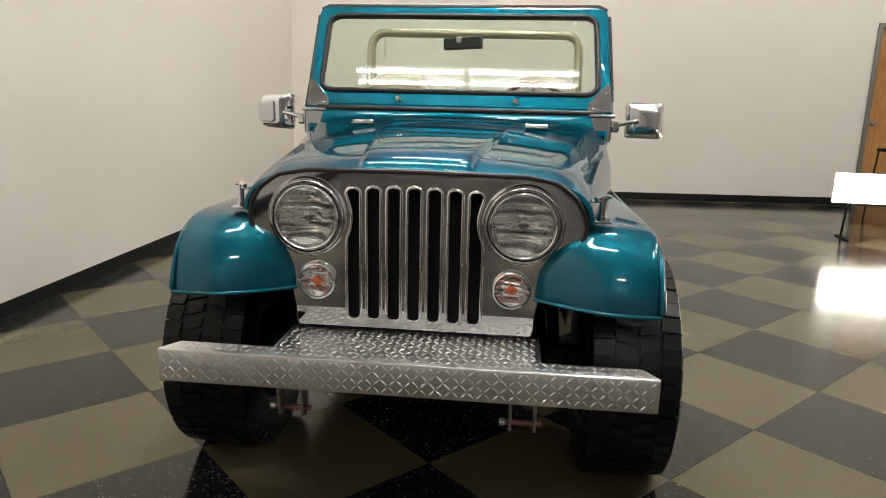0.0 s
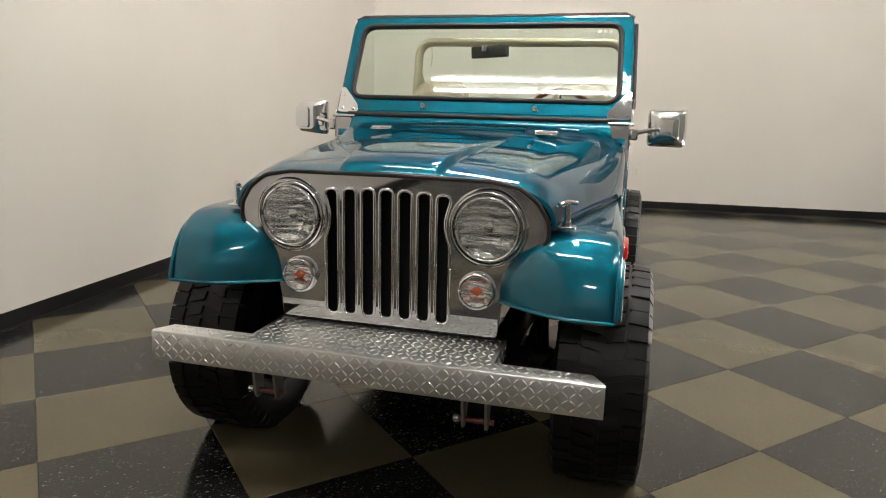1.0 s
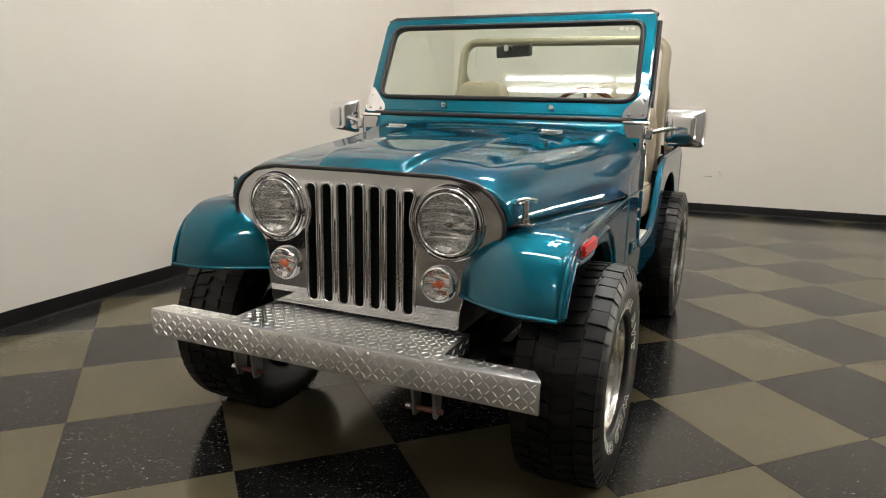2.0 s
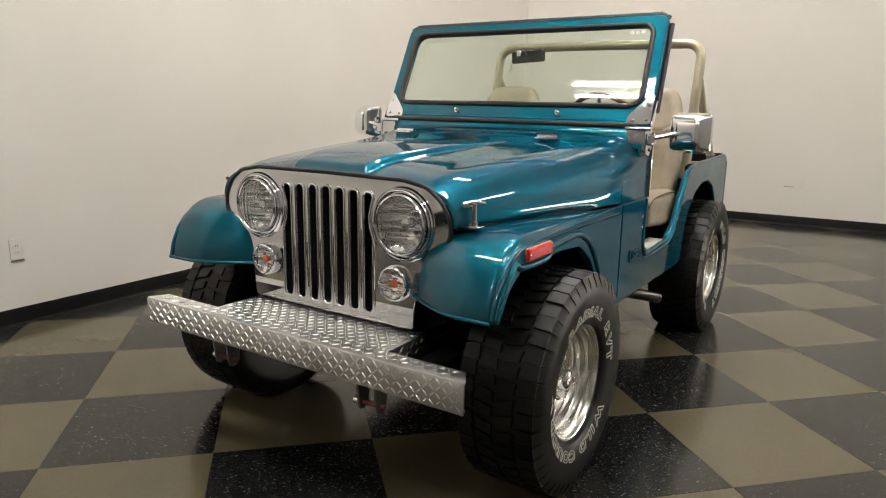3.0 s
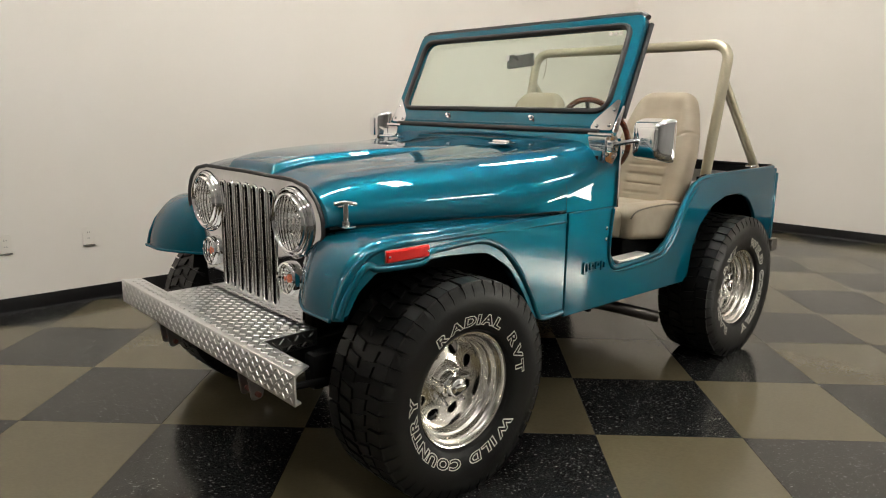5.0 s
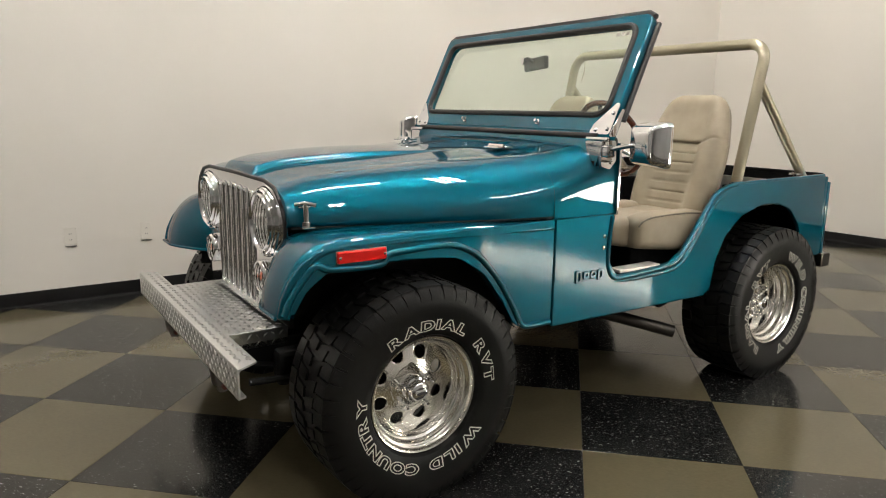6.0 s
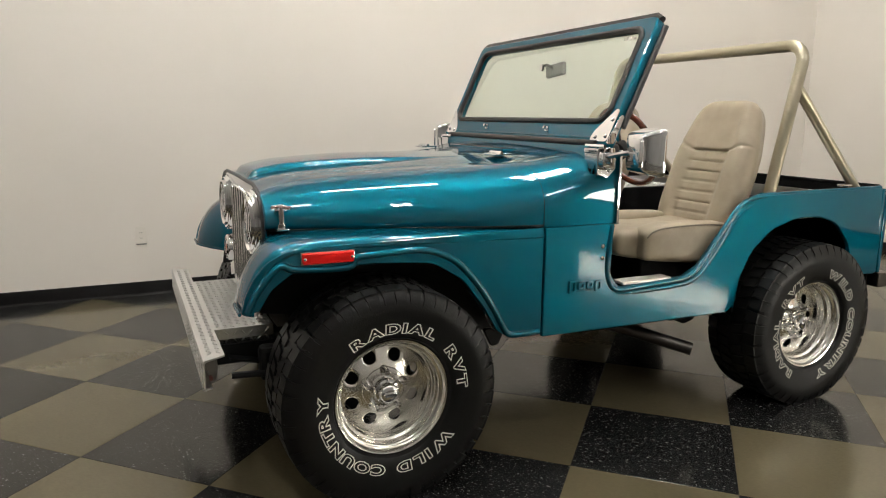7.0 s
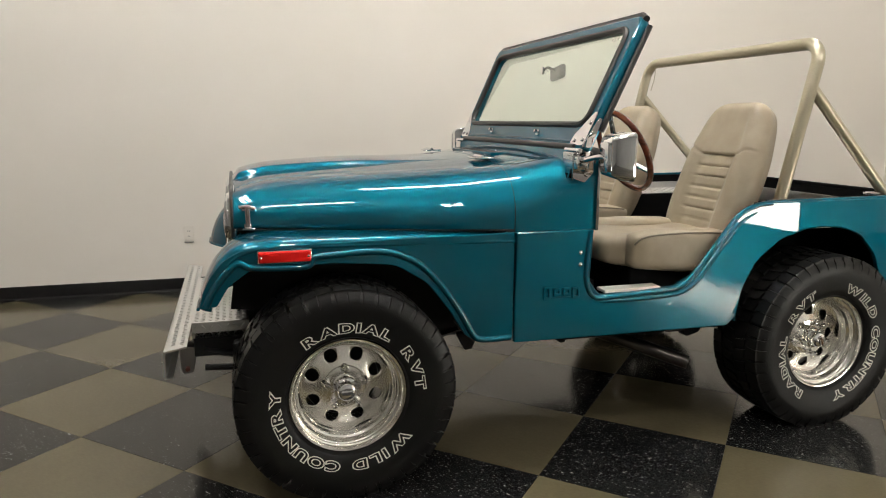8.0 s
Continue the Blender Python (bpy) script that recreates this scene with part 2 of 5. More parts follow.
def rounded(pts, r=0.02, n=5):
    """A polygon with filleted corners; a point may bring its own radius."""
    out, m = [], len(pts)
    for i, p in enumerate(pts):
        q = p[2] if len(p) > 2 else r
        a, b, c = Vector(pts[i - 1][:2]), Vector(p[:2]), Vector(pts[(i + 1) % m][:2])
        da, dc = a - b, c - b
        if q <= 0 or da.length < 1e-6 or dc.length < 1e-6:
            out.append(tuple(b))
            continue
        half = da.angle(dc) / 2
        cut = min(q / max(math.tan(half), 1e-3), da.length * 0.49, dc.length * 0.49)
        s, e = b + da.normalized() * cut, b + dc.normalized() * cut
        for k in range(n + 1):
            t = k / n
            out.append(tuple(s * (1 - t) ** 2 + b * 2 * t * (1 - t) + e * t * t))
    return out


def circle(x, y, r, n=28):
    return [(x + r * math.cos(2 * math.pi * k / n), y + r * math.sin(2 * math.pi * k / n)) for k in range(n)]


def baked(curve):
    """The mesh of a curve, as a bmesh."""
    ob = new("shape", curve)
    bpy.context.view_layer.update()
    me = bpy.data.meshes.new_from_object(ob.evaluated_get(bpy.context.evaluated_depsgraph_get()))
    bpy.data.objects.remove(ob)
    bm = bmesh.new()
    bm.from_mesh(me)
    bpy.data.meshes.remove(me)
    bpy.data.curves.remove(curve)
    return bm


def plate(loops, depth, place, bevel=0.0):
    """A flat piece cut to its outline, with holes, in the plane of the pose place."""
    cu = bpy.data.curves.new("shape", "CURVE")
    cu.dimensions, cu.fill_mode = "2D", "BOTH"
    cu.extrude, cu.bevel_depth, cu.bevel_resolution, cu.offset = depth / 2 - bevel, bevel, 1, -bevel
    for loop in loops:
        sp = cu.splines.new("POLY")
        sp.points.add(len(loop) - 1)
        for q, p in zip(sp.points, loop):
            q.co = (p[0], p[1], 0, 1)
        sp.use_cyclic_u = True
    bm = baked(cu)
    bmesh.ops.remove_doubles(bm, verts=bm.verts, dist=1e-5)
    # the flat faces keep true normals up to their rounded edges
    bm.normal_update()
    level = {f for f in bm.faces if abs(f.normal.z) > 0.995}
    for e in bm.edges:
        if len({f in level for f in e.link_faces}) == 2:
            e.smooth = False
    bm.transform(place)
    return bm


def on_side(x):
    """Plane across the car's width at x: first axis to the rear, second up."""
    return Matrix(((0, 0, 1, x), (1, 0, 0, 0), (0, 1, 0, 0), (0, 0, 0, 1)))


def on_front(y):
    """Upright plane that faces the front: first axis to the driver's side, second up."""
    return Matrix(((1, 0, 0, 0), (0, 0, -1, y), (0, 1, 0, 0), (0, 0, 0, 1)))


def mirrored(bm):
    bm.transform(Matrix.Diagonal((-1, 1, 1, 1)))
    return bm


def bolt(name, at, normal, r, parent, mat=None, h=0.006):
    bm = lathe([(0, h), (r * 0.6, h), (r, h * 0.5), (r, 0)], 10)
    q = Vector((1, 0, 0)).rotation_difference(Vector(normal))
    bm.transform(Matrix.Translation(at) @ q.to_matrix().to_4x4())
    return part(name, bm, mat or CHROME, parent)


def smooth_step(a, b, x):
    t = min(1.0, max(0.0, (x - a) / (b - a)))
    return t * t * (3 - 2 * t)

# ---- room ----
BACK = math.atan(0.08)


def back_y(x):
    return 6.32 + 0.08 * x


def make_room():
    wall = part("wall_west", slab(-2.72, -2.53, -9.0, 6.4, 0.0, 5.2, 0), WALL)
    tagged(wall, "plain cream-painted showroom wall above a black cove base", "wall", kind="structure")
    # back wall, with the opening of the door
    c, s = math.cos(BACK), math.sin(BACK)
    place = Matrix(((c, 0, -s, 0), (s, 0, c, 6.32), (0, 1, 0, 0), (0, 0, 0, 1))) @ Matrix.Translation((0, 0, 0.1))
    door_a, door_b = 4.54, 5.45
    hole = [(door_a, -0.2), (door_b, -0.2), (door_b, 2.14), (door_a, 2.14)]
    outline = [(-2.8, 0), (hole[0][0], 0), (hole[3][0], 2.14), (door_b, 2.14), (door_b, 0), (9.6, 0), (9.6, 5.2), (-2.8, 5.2)]
    wall = part("wall_north", plate([outline], 0.18, place), WALL)
    tagged(wall, "plain cream-painted showroom wall with a doorway", "wall", kind="structure")
    # two unseen walls added; their grey puts a dim room into the reflections
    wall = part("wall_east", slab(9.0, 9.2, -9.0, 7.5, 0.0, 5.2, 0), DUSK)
    tagged(wall, "unseen east wall, added in grey to dim the reflections", "wall", kind="structure")
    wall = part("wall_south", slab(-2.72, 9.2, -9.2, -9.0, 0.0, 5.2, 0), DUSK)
    tagged(wall, "unseen south wall, added in grey to dim the reflections", "wall", kind="structure")
    top = part("ceiling", slab(-2.9, 9.4, -9.4, 7.6, 5.2, 5.35, 0), CEILING)
    tagged(top, "plain off-white ceiling", "ceiling", kind="structure")

    # cove base: a low black strip with a toe that curves out on to the floor
    prof = [(0, 0), (0.010, 0), (0.009, 0.003), (0.007, 0.007), (0.0055, 0.014), (0.005, 0.09), (0.003, 0.095), (0, 0.095)]
    bm = loft([[(-2.53 + a, y, b) for a, b in prof] for y in (-9.0, 6.1)])
    ob = part("baseboard", bm, BASE)
    tagged(ob, "black vinyl cove base along the wall", "baseboard", kind="structure")
    for x0, x1 in ((-2.53, 4.48), (5.50, 9.0)):
        bm = loft([[(x + a * s, back_y(x) - a * c, b) for a, b in prof] for x in (x0, x1)])
        ob = part("baseboard", bm, BASE)
        tagged(ob, "black vinyl cove base along the wall", "baseboard", kind="structure")

    # door in a grey steel frame
    turn = Matrix.Translation((0, 6.32, 0)) @ Matrix.Rotation(BACK, 4, "Z")
    door = part("door_1", slab(door_a + 0.005, door_b - 0.005, 0.03, 0.07, 0.01, 2.13, 0.002), DOORWOOD)
    door.matrix_basis = turn
    tagged(door, "closed oak-veneer door in a dark grey steel frame", "door", kind="structure")
    loop = [(door_a - 0.05, 0), (door_a, 0), (door_a, 2.14), (door_b, 2.14), (door_b, 0), (door_b + 0.05, 0), (door_b + 0.05, 2.19), (door_a - 0.05, 2.19)]
    part("door_frame", plate([loop], 0.03, on_front(-0.012), 0.004), GREY, door, "dark grey painted steel frame")
    knob = lathe([(0, 0.062), (0.018, 0.06), (0.027, 0.048), (0.026, 0.034), (0.012, 0.022), (0.012, 0.008), (0.033, 0.006), (0.033, 0)], 24)
    knob.transform(Matrix.Translation((door_a + 0.07, 0.03, 1.02)) @ Matrix.Rotation(radians(-90), 4, "Z"))
    part("door_handle", knob, STEEL, door, "satin steel knob")


def outlet(name, m, slots=True):
    """A wall plate with two sockets."""
    ob = part(name, plate([rounded([(-0.036, -0.058), (0.036, -0.058), (0.036, 0.058), (-0.036, 0.058)], 0.005)], 0.006, m @ Matrix.Translation((0, 0, 0.003)), 0.002), PLATE)
    tagged(ob, "cream plastic power outlet plate on the wall", "outlet", "outlets on the walls")
    for z in (-0.02, 0.02):
        bm = plate([rounded([(-0.016, z - 0.014), (0.016, z - 0.014), (0.016, z + 0.014), (-0.016, z + 0.014)], 0.007)], 0.003, m @ Matrix.Translation((0, 0, 0.0072)))
        sock = part("socket", bm, PLATE, ob)
        for x in (-0.006, 0.006):
            part("slot", plate([[(x - 0.0013, z - 0.004), (x + 0.0013, z - 0.004), (x + 0.0013, z + 0.005), (x - 0.0013, z + 0.005)]], 0.001, m @ Matrix.Translation((0, 0, 0.0093))), BLACK, sock)
    return ob


def wall_ledge(m, w):
    ob = part("cable_clip", plate([rounded([(-w, -0.0025), (w, -0.0025), (w, 0.0025), (-w, 0.0025)], 0.001)], 0.008, m), GREY)
    return tagged(ob, "thin grey strip fixed below the wall outlet", "wall strip", "strips below the outlets")


def make_outlets():
    west = lambda y, z: Matrix(((0, 0, 1, -2.53), (1, 0, 0, y), (0, 1, 0, z), (0, 0, 0, 1)))
    c, s = math.cos(BACK), math.sin(BACK)
    north = lambda x, z: Matrix(((c, 0, s, x), (s, 0, -c, back_y(x)), (0, 1, 0, z), (0, 0, 0, 1)))
    for m in (west(-0.245, 0.44), west(-0.72, 0.44)):
        outlet("power_outlet", m)
        wall_ledge(m @ Matrix.Translation((0.0, -0.066, 0.006)), 0.035)
    wall_ledge(north(0.66, 0.45) @ Matrix.Translation((0.0, -0.03, 0.006)), 0.05)
    outlet("power_outlet", north(0.79, 0.45))


def make_fixture(lit):
    """A four-foot strip light with two bare tubes, hung under the ceiling."""
    prof = [(-0.13, 0.02), (-0.06, 0.06), (0.06, 0.06), (0.13, 0.02), (0.128, 0.017), (0.055, 0.055), (-0.055, 0.055), (-0.128, 0.017)]
    ob = part("ceiling_light", loft([[(e, a, b) for a, b in prof] for e in (-0.6, 0.6)], closed=True, caps=True), HOUSING)
    tagged(ob, "white enamelled strip light with two lit fluorescent tubes", "ceiling light", "strip lights in rows")
    for a in (-0.075, 0.075):
        part("tube", tube([(-0.585, a, 0), (0.585, a, 0)], 0.019, 8), lit, ob, "lit fluorescent tube")
    for e in (-0.45, 0.45):
        part("hanger", tube([(e, 0, 0.05), (e, 0, 0.3)], 0.004, 6), GREY, ob)
    return ob


FRONT_LIGHTS = [(-0.93, -1.6, 0), (0.31, -1.6, 0)]
# the one at y -6.9 is unseen, added to brighten grille and headlamps
LIGHTS = [(0.9, -6.9, 0), (0.7, 1.8, 0), (-0.6, 3.7, 0), (4.7, 4.7, 90), (3.0, -1.15, 90), (5.0, 0.35, 0),
          (0.2, 0.6, 90), (6.6, 3.4, 90)]


def hang_lights():
    for lit, places in ((FRONTTUBE, FRONT_LIGHTS), (TUBE, LIGHTS)):
        first = make_fixture(lit)
        first.matrix_basis = pose(*places[0][:2], 4.9, 0, 0, places[0][2])
        for x, y, turn in places[1:]:
            copy_thing(first, pose(x, y, 4.9, 0, 0, turn))


def make_light_bank():
    """A low bank of tubes on the floor that lights the car's side."""
    base = new("light_bank")
    tagged(base, "low standing bank of lit fluorescent tubes in a white tray", "light bank")
    base.matrix_basis = pose(3.27, 4.4, 0, 0, 0, -4)
    part("tray", slab(0, 2.2, 0.045, 0.07, 0.345, 0.63, 0.004), HOUSING, base, "white tray")
    for k in range(6):
        z = 0.372 + 0.046 * k
        e = 0.012 * (k % 2)
        for x in (0.0, 1.10):
            part("tube", tube([(x + e, 0.02, z), (x + 1.07 + e, 0.02, z)], 0.019, 10), BANKTUBE, base, "lit fluorescent tube")
    for x in (0.15, 1.09, 2.05):
        part("leg", tube([(x, 0.06, 0.36), (x, 0.12, 0.0)], 0.012, 8), BLACK, base)
        part("foot", slab(x - 0.02, x + 0.02, -0.05, 0.22, 0.0, 0.015, 0.003), BLACK, base)


def make_stool():
    base = new("bar_stool")
    tagged(base, "black wire bar stool with a thin seat near the door", "stool")
    base.matrix_basis = pose(4.46, 5.62, 0, 0, 0, 20)
    corners = [(-0.17, -0.17), (0.17, -0.17), (0.17, 0.17), (-0.17, 0.17)]
    for x, y in corners:
        part("leg", tube([(x * 1.2, y * 1.2, 0), (x, y, 0.75)], 0.010, 8), BLACK, base)
    for z, f in ((0.25, 1.13), (0.5, 1.07)):
        for (x0, y0), (x1, y1) in zip(corners, corners[1:] + corners[:1]):
            part("rung", tube([(x0 * f, y0 * f, z), (x1 * f, y1 * f, z)], 0.007, 6), BLACK, base)
    part("seat", slab(-0.19, 0.19, -0.19, 0.19, 0.75, 0.785, 0.012), BLACK, base)


# ---- car: shared shape ----
SEAM = 0.628          # joint of hood and cowl
SIDE = 0.715          # body side


def hood_section(y):
    """Points over the hood or the cowl from the driver's lower edge to the passenger's."""
    t = min(1.0, max(0.0, (y + 0.37) / 1.0))
    u = min(0.45, max(0.0, (y + 0.37) - 0.7))
    w = 0.538 + 0.187 * (min(0.7, max(0.0, y + 0.37)) + u - u * u / 0.9)
    zb, zt = 0.930 - 0.014 * t, 1.058 + 0.085 * t ** 0.9
    if y > SEAM:
        zb, zt = 0.905, 1.143 + 0.10 * (y - SEAM)
    # the nose falls away in a soft roll
    s = min(1.0, max(0.0, (y + 0.37) / 0.17))
    zt += (0.014 - 0.024 * (1 - s) ** 2.2) * (1 - smooth_step(-0.15, 0.62, y))
    q = smooth_step(0.68, 0.87, y)
    full = smooth_step(0.35, 1.0, y)
    zt += 0.012 * q
    r = (zt - zb) * (0.9 - 0.45 * full)
    rx = r * 1.25
    tuck = 0.009 * (1 - smooth_step(0.10, 0.52, y))
    half = [(w - 0.002 - tuck * (1 - k / 6) ** 2, zb + (zt - r - zb) * k / 6) for k in range(7)]
    for k in range(1, 15):
        a = math.pi / 2 * k / 14
        half.append((w - 0.002 - rx * (1 - math.cos(a)), zt - r + r * math.sin(a)))
    flat = w - 0.002 - rx
    edge = 0.165 + 0.11 * t
    high = (0.022 - 0.009 * t) * (1 - smooth_step(0.0, 0.56, y)) * smooth_step(-0.374, -0.345, y)
    stops = [flat + (edge + 0.014 - flat) * k / 6 for k in range(1, 6)] + [edge + 0.014, edge + 0.007, edge, edge - 0.008, edge - 0.018] + [(edge - 0.018) * (1 - k / 6) for k in range(1, 7)]
    for x in stops:
        crown = 0.024 * (1 - (x / flat) ** 2) * (1 - 0.4 * q)
        half.append((x, zt + crown + high * (1 - smooth_step(edge - 0.011, edge + 0.007, x))))
    left = [(x, y, z) for x, z in half]
    return left + [(-x, y, z) for x, _, z in left[-2::-1]]


def make_hood(car):
    ys = [-0.37, -0.365, -0.36, -0.353, -0.345, -0.336, -0.325, -0.313] + [-0.30 + (SEAM - 0.002 + 0.30) * k / 20 for k in range(21)]
    rows = [[Vector(p) for p in hood_section(y)] for y in ys]
    # the front edge rolls over towards the grille
    front = rows[0]
    mid = Vector((0, 0, 0.86))
    roll = []
    for k in range(6):
        a = math.pi / 2 * (6 - k) / 6
        f, d = 0.05 * (1 - math.cos(a)), 0.007 * math.sin(a)
        roll.append([Vector((p.x - p.x * f * 0.5, p.y - d, p.z + (mid.z - p.z) * f)) for p in front])
    fold = [Vector((p.x, p.y + 0.03, p.z - 0.002)) for p in roll[0]]
    hood = part("hood", loft([fold] + roll + rows), PAINT, car, "glossy metallic teal hood with a raised centre", 50)
    for sx in (-1, 1):
        # black strip draws the shadow gap between hood and fender
        low = [Vector(hood_section(y)[0]) for y in (-0.36, -0.2, 0.0, 0.2, 0.4, 0.6)]
        part("hood_seal", tube([Vector((sx * (p.x - 0.008), p.y, p.z - 0.004)) for p in low], 0.006, 8), SEAL, hood, "black strip standing in for the shadow gap under the hood")
        # hinge: a polished strap with two leaves across the joint
        strap = part("hood_hinge", slab(sx * 0.375 - 0.048, sx * 0.375 + 0.048, SEAM - 0.062, SEAM - 0.032, 1.158, 1.166, 0.003), CHROME, hood, "chrome hinge")
        part("hinge_leaf", slab(sx * 0.375 - 0.045, sx * 0.375 + 0.045, SEAM - 0.03, SEAM + 0.02, 1.160, 1.167, 0.002), CHROME, strap)
        part("knuckle", tube([(sx * 0.375 - 0.047, SEAM - 0.03, 1.169), (sx * 0.375 + 0.047, SEAM - 0.03, 1.169)], 0.007, 10), CHROME, strap)
        for e in (-0.03, 0, 0.03):
            bolt("screw", (sx * 0.375 + e, SEAM - 0.047, 1.166), (0, 0, 1), 0.005, strap, h=0.003)


def make_cowl(car):
    ys = [SEAM + 0.002, SEAM + 0.012] + [0.66 + 0.02 * k for k in range(12)]
    bm = loft([hood_section(y) for y in ys])
    for cut in (slice(None, 14), slice(-14, None)):
        loft([hood_section(y)[cut] for y in (0.88, 0.90, 0.92, 0.94, 0.958)], bm=bm)
    bmesh.ops.remove_doubles(bm, verts=bm.verts, dist=1e-5)
    part("cowl", bm, PAINT, car, "glossy metallic teal cowl", 50)
    # dark gutter under the joint
    inner = [[Vector((p[0] * 0.985, y, p[2] - 0.012)) for p in hood_section(SEAM)] for y in (SEAM - 0.03, SEAM + 0.03)]
    part("hood_gutter", loft(inner), SEAL, car)
    # cowl vent: a pressed panel with a row of slots
    vent = part("cowl_vent", slab(-0.27, 0.27, 0.69, 0.77, 1.166, 1.178, 0.004), PAINT, car)
    for k in range(12):
        x = -0.235 + 0.0427 * k
        part("vent_slot", slab(x - 0.014, x + 0.014, 0.705, 0.755, 1.1775, 1.1795, 0.001, 1), BLACK, vent)
    # upright panel under the windshield and the dash behind it
    rows = [[(x, 0.84, 1.10) for x in (-0.70, 0.70)], [(x, 0.862, 1.19) for x in (-0.705, 0.705)], [(x, 0.885, 1.215) for x in (-0.705, 0.705)]]
    part("windshield_sill", loft(rows), PAINT, car)
    dash = part("dashboard", slab(-0.70, 0.70, 0.90, 0.935, 0.86, 1.20, 0.012), PAINT, car, "teal metal dashboard")
    part("dash_pad", slab(-0.69, 0.69, 0.90, 0.985, 1.165, 1.215, 0.02, 3), SEAL, dash, "black padded dash top")
    gauge = lathe([(0, 0.01), (0.07, 0.01), (0.078, 0.006), (0.08, 0)], 24)
    gauge.transform(Matrix.Translation((0.1, 0.936, 1.03)) @ Matrix.Rotation(radians(90), 4, "Z"))
    part("gauge", gauge, CHROME, dash)
    part("firewall", slab(-0.69, 0.69, 0.84, 0.86, 0.45, 1.12, 0.0), LINER, car)


def side_outline():
    return rounded([
        (SEAM + 0.003, 0.475, 0.01), (1.60, 0.465, 0.02), (1.645, 0.50, 0.03), (1.665, 0.62, 0.2), (1.725, 0.735, 0.15), (1.84, 0.825, 0.15),
        (1.99, 0.868, 0.2), (2.14, 0.87, 0.2), (2.27, 0.83, 0.15), (2.365, 0.735, 0.15), (2.415, 0.62, 0.1), (2.425, 0.565, 0.01),
        (2.60, 0.555, 0.015), (2.585, 0.99, 0.01), (1.76, 0.985, 0.12), (1.635, 0.955, 0.1), (1.42, 0.70, 0.1), (1.335, 0.655, 0.06), (0.99, 0.64, 0.05),
        (0.945, 0.70, 0.04), (0.953, 0.904, 0.004), (SEAM + 0.003, 0.904, 0.003)], 0.02)


def make_tub(car):
    for sx in (1, -1):
        fix = (lambda b: b) if sx > 0 else mirrored
        side = part("body_side", fix(plate([side_outline()], 0.022, on_side(SIDE - 0.011), 0.005)), PAINT, car, "glossy metallic teal body side with a cut-down doorway", 30)
        # cowl side above the crease, up to the windshield hinge
        up = rounded([(0.86, 0.906, 0.002), (0.955, 0.906, 0.002), (0.965, 1.13, 0.03), (0.93, 1.20, 0.01), (0.86, 1.17, 0.01)], 0.01)
        part("door_pillar", fix(plate([up], 0.02, on_side(SIDE - 0.028), 0.004)), PAINT, side)
        # rolled edges round the doorway
        way = [(0.94, 0.895), (0.928, 0.78), (0.932, 0.69), (0.975, 0.632), (1.10, 0.632), (1.30, 0.642), (1.375, 0.66), (1.435, 0.715), (1.53, 0.83), (1.62, 0.935), (1.70, 0.972), (1.78, 0.982)]
        path = curve_path([(SIDE - 0.002, y, z) for y, z in way], 6)
        part("rolled_edge", fix(tube(path, 0.011, 10)), PAINT, side)
        way = [(0.975, 0.615), (1.10, 0.612), (1.32, 0.622), (1.40, 0.645), (1.46, 0.70), (1.56, 0.825), (1.64, 0.91), (1.71, 0.945)]
        path = curve_path([(SIDE - 0.004, y, z) for y, z in way], 6)
        n = len(path)
        part("pressed_bead", fix(tube(path, [0.014 * math.sin(math.pi * (0.04 + 0.92 * i / (n - 1))) ** 0.5 for i in range(n)], 10)), PAINT, side)
        part("top_rail", fix(tube([(SIDE - 0.012, 1.76, 0.985), (SIDE - 0.012, 2.58, 0.992)], 0.009, 10)), PAINT, side)
        arch = [(1.646, 0.48), (1.655, 0.60), (1.70, 0.70), (1.77, 0.775), (1.87, 0.84), (1.99, 0.868), (2.13, 0.87), (2.25, 0.84), (2.34, 0.77), (2.40, 0.67), (2.42, 0.58)]
        part("arch_edge", fix(tube(curve_path([(SIDE - 0.012, y, z) for y, z in arch], 5), 0.006, 8)), PAINT, side)
        # scuff plate on the sill
        part("scuff_plate", fix(slab(0.645, SIDE - 0.004, 1.015, 1.27, 0.644, 0.657, 0.003)), BRUSHED, side, "bright brushed scuff plate")
        # rivets and the maker's badge as four plain bars
        for z in (0.768, 0.815):
            bolt("rivet", (sx * (SIDE + 0.0), 0.90, z), (sx, 0, 0), 0.009, side, h=0.005)
        badge = part("badge", fix(slab(SIDE, SIDE + 0.004, 0.735, 0.895, 0.642, 0.646, 0.001, 1)), PAINT, side, "raised teal badge of plain bars")
        for k, (a, h0, h1) in enumerate(((0.745, 0.635, 0.688), (0.788, 0.648, 0.68), (0.828, 0.648, 0.68), (0.868, 0.635, 0.68))):
            loopo = rounded([(a, h0), (a + 0.032, h0), (a + 0.032, h1), (a, h1)], 0.009)
            loopi = rounded([(a + 0.009, h0 + 0.012), (a + 0.023, h0 + 0.012), (a + 0.023, h1 - 0.01), (a + 0.009, h1 - 0.01)], 0.004)
            part("badge_bar", fix(plate([loopo, loopi], 0.008, on_side(SIDE + 0.003), 0.002)), PAINT, badge)
        # wheel house inside the tub
        part("wheel_house", fix(loft([[(x, 1.62, 0.5), (x, 1.70, 0.80), (x, 1.86, 0.90), (x, 2.30, 0.90), (x, 2.44, 0.78), (x, 2.46, 0.5)] for x in (0.42, SIDE - 0.02)])), LINER, car)
        cover = part("wheel_house_cover", fix(slab(0.415, SIDE - 0.042, 1.84, 2.33, 0.902, 0.908, 0.002)), TREADPLATE, car, "bright treadplate cover")
        bm = bmesh.new()
        lugs(bm, Matrix.Translation((0.42, 1.845, 0.908)), SIDE - 0.047 - 0.42, 0.48, 0.0245)
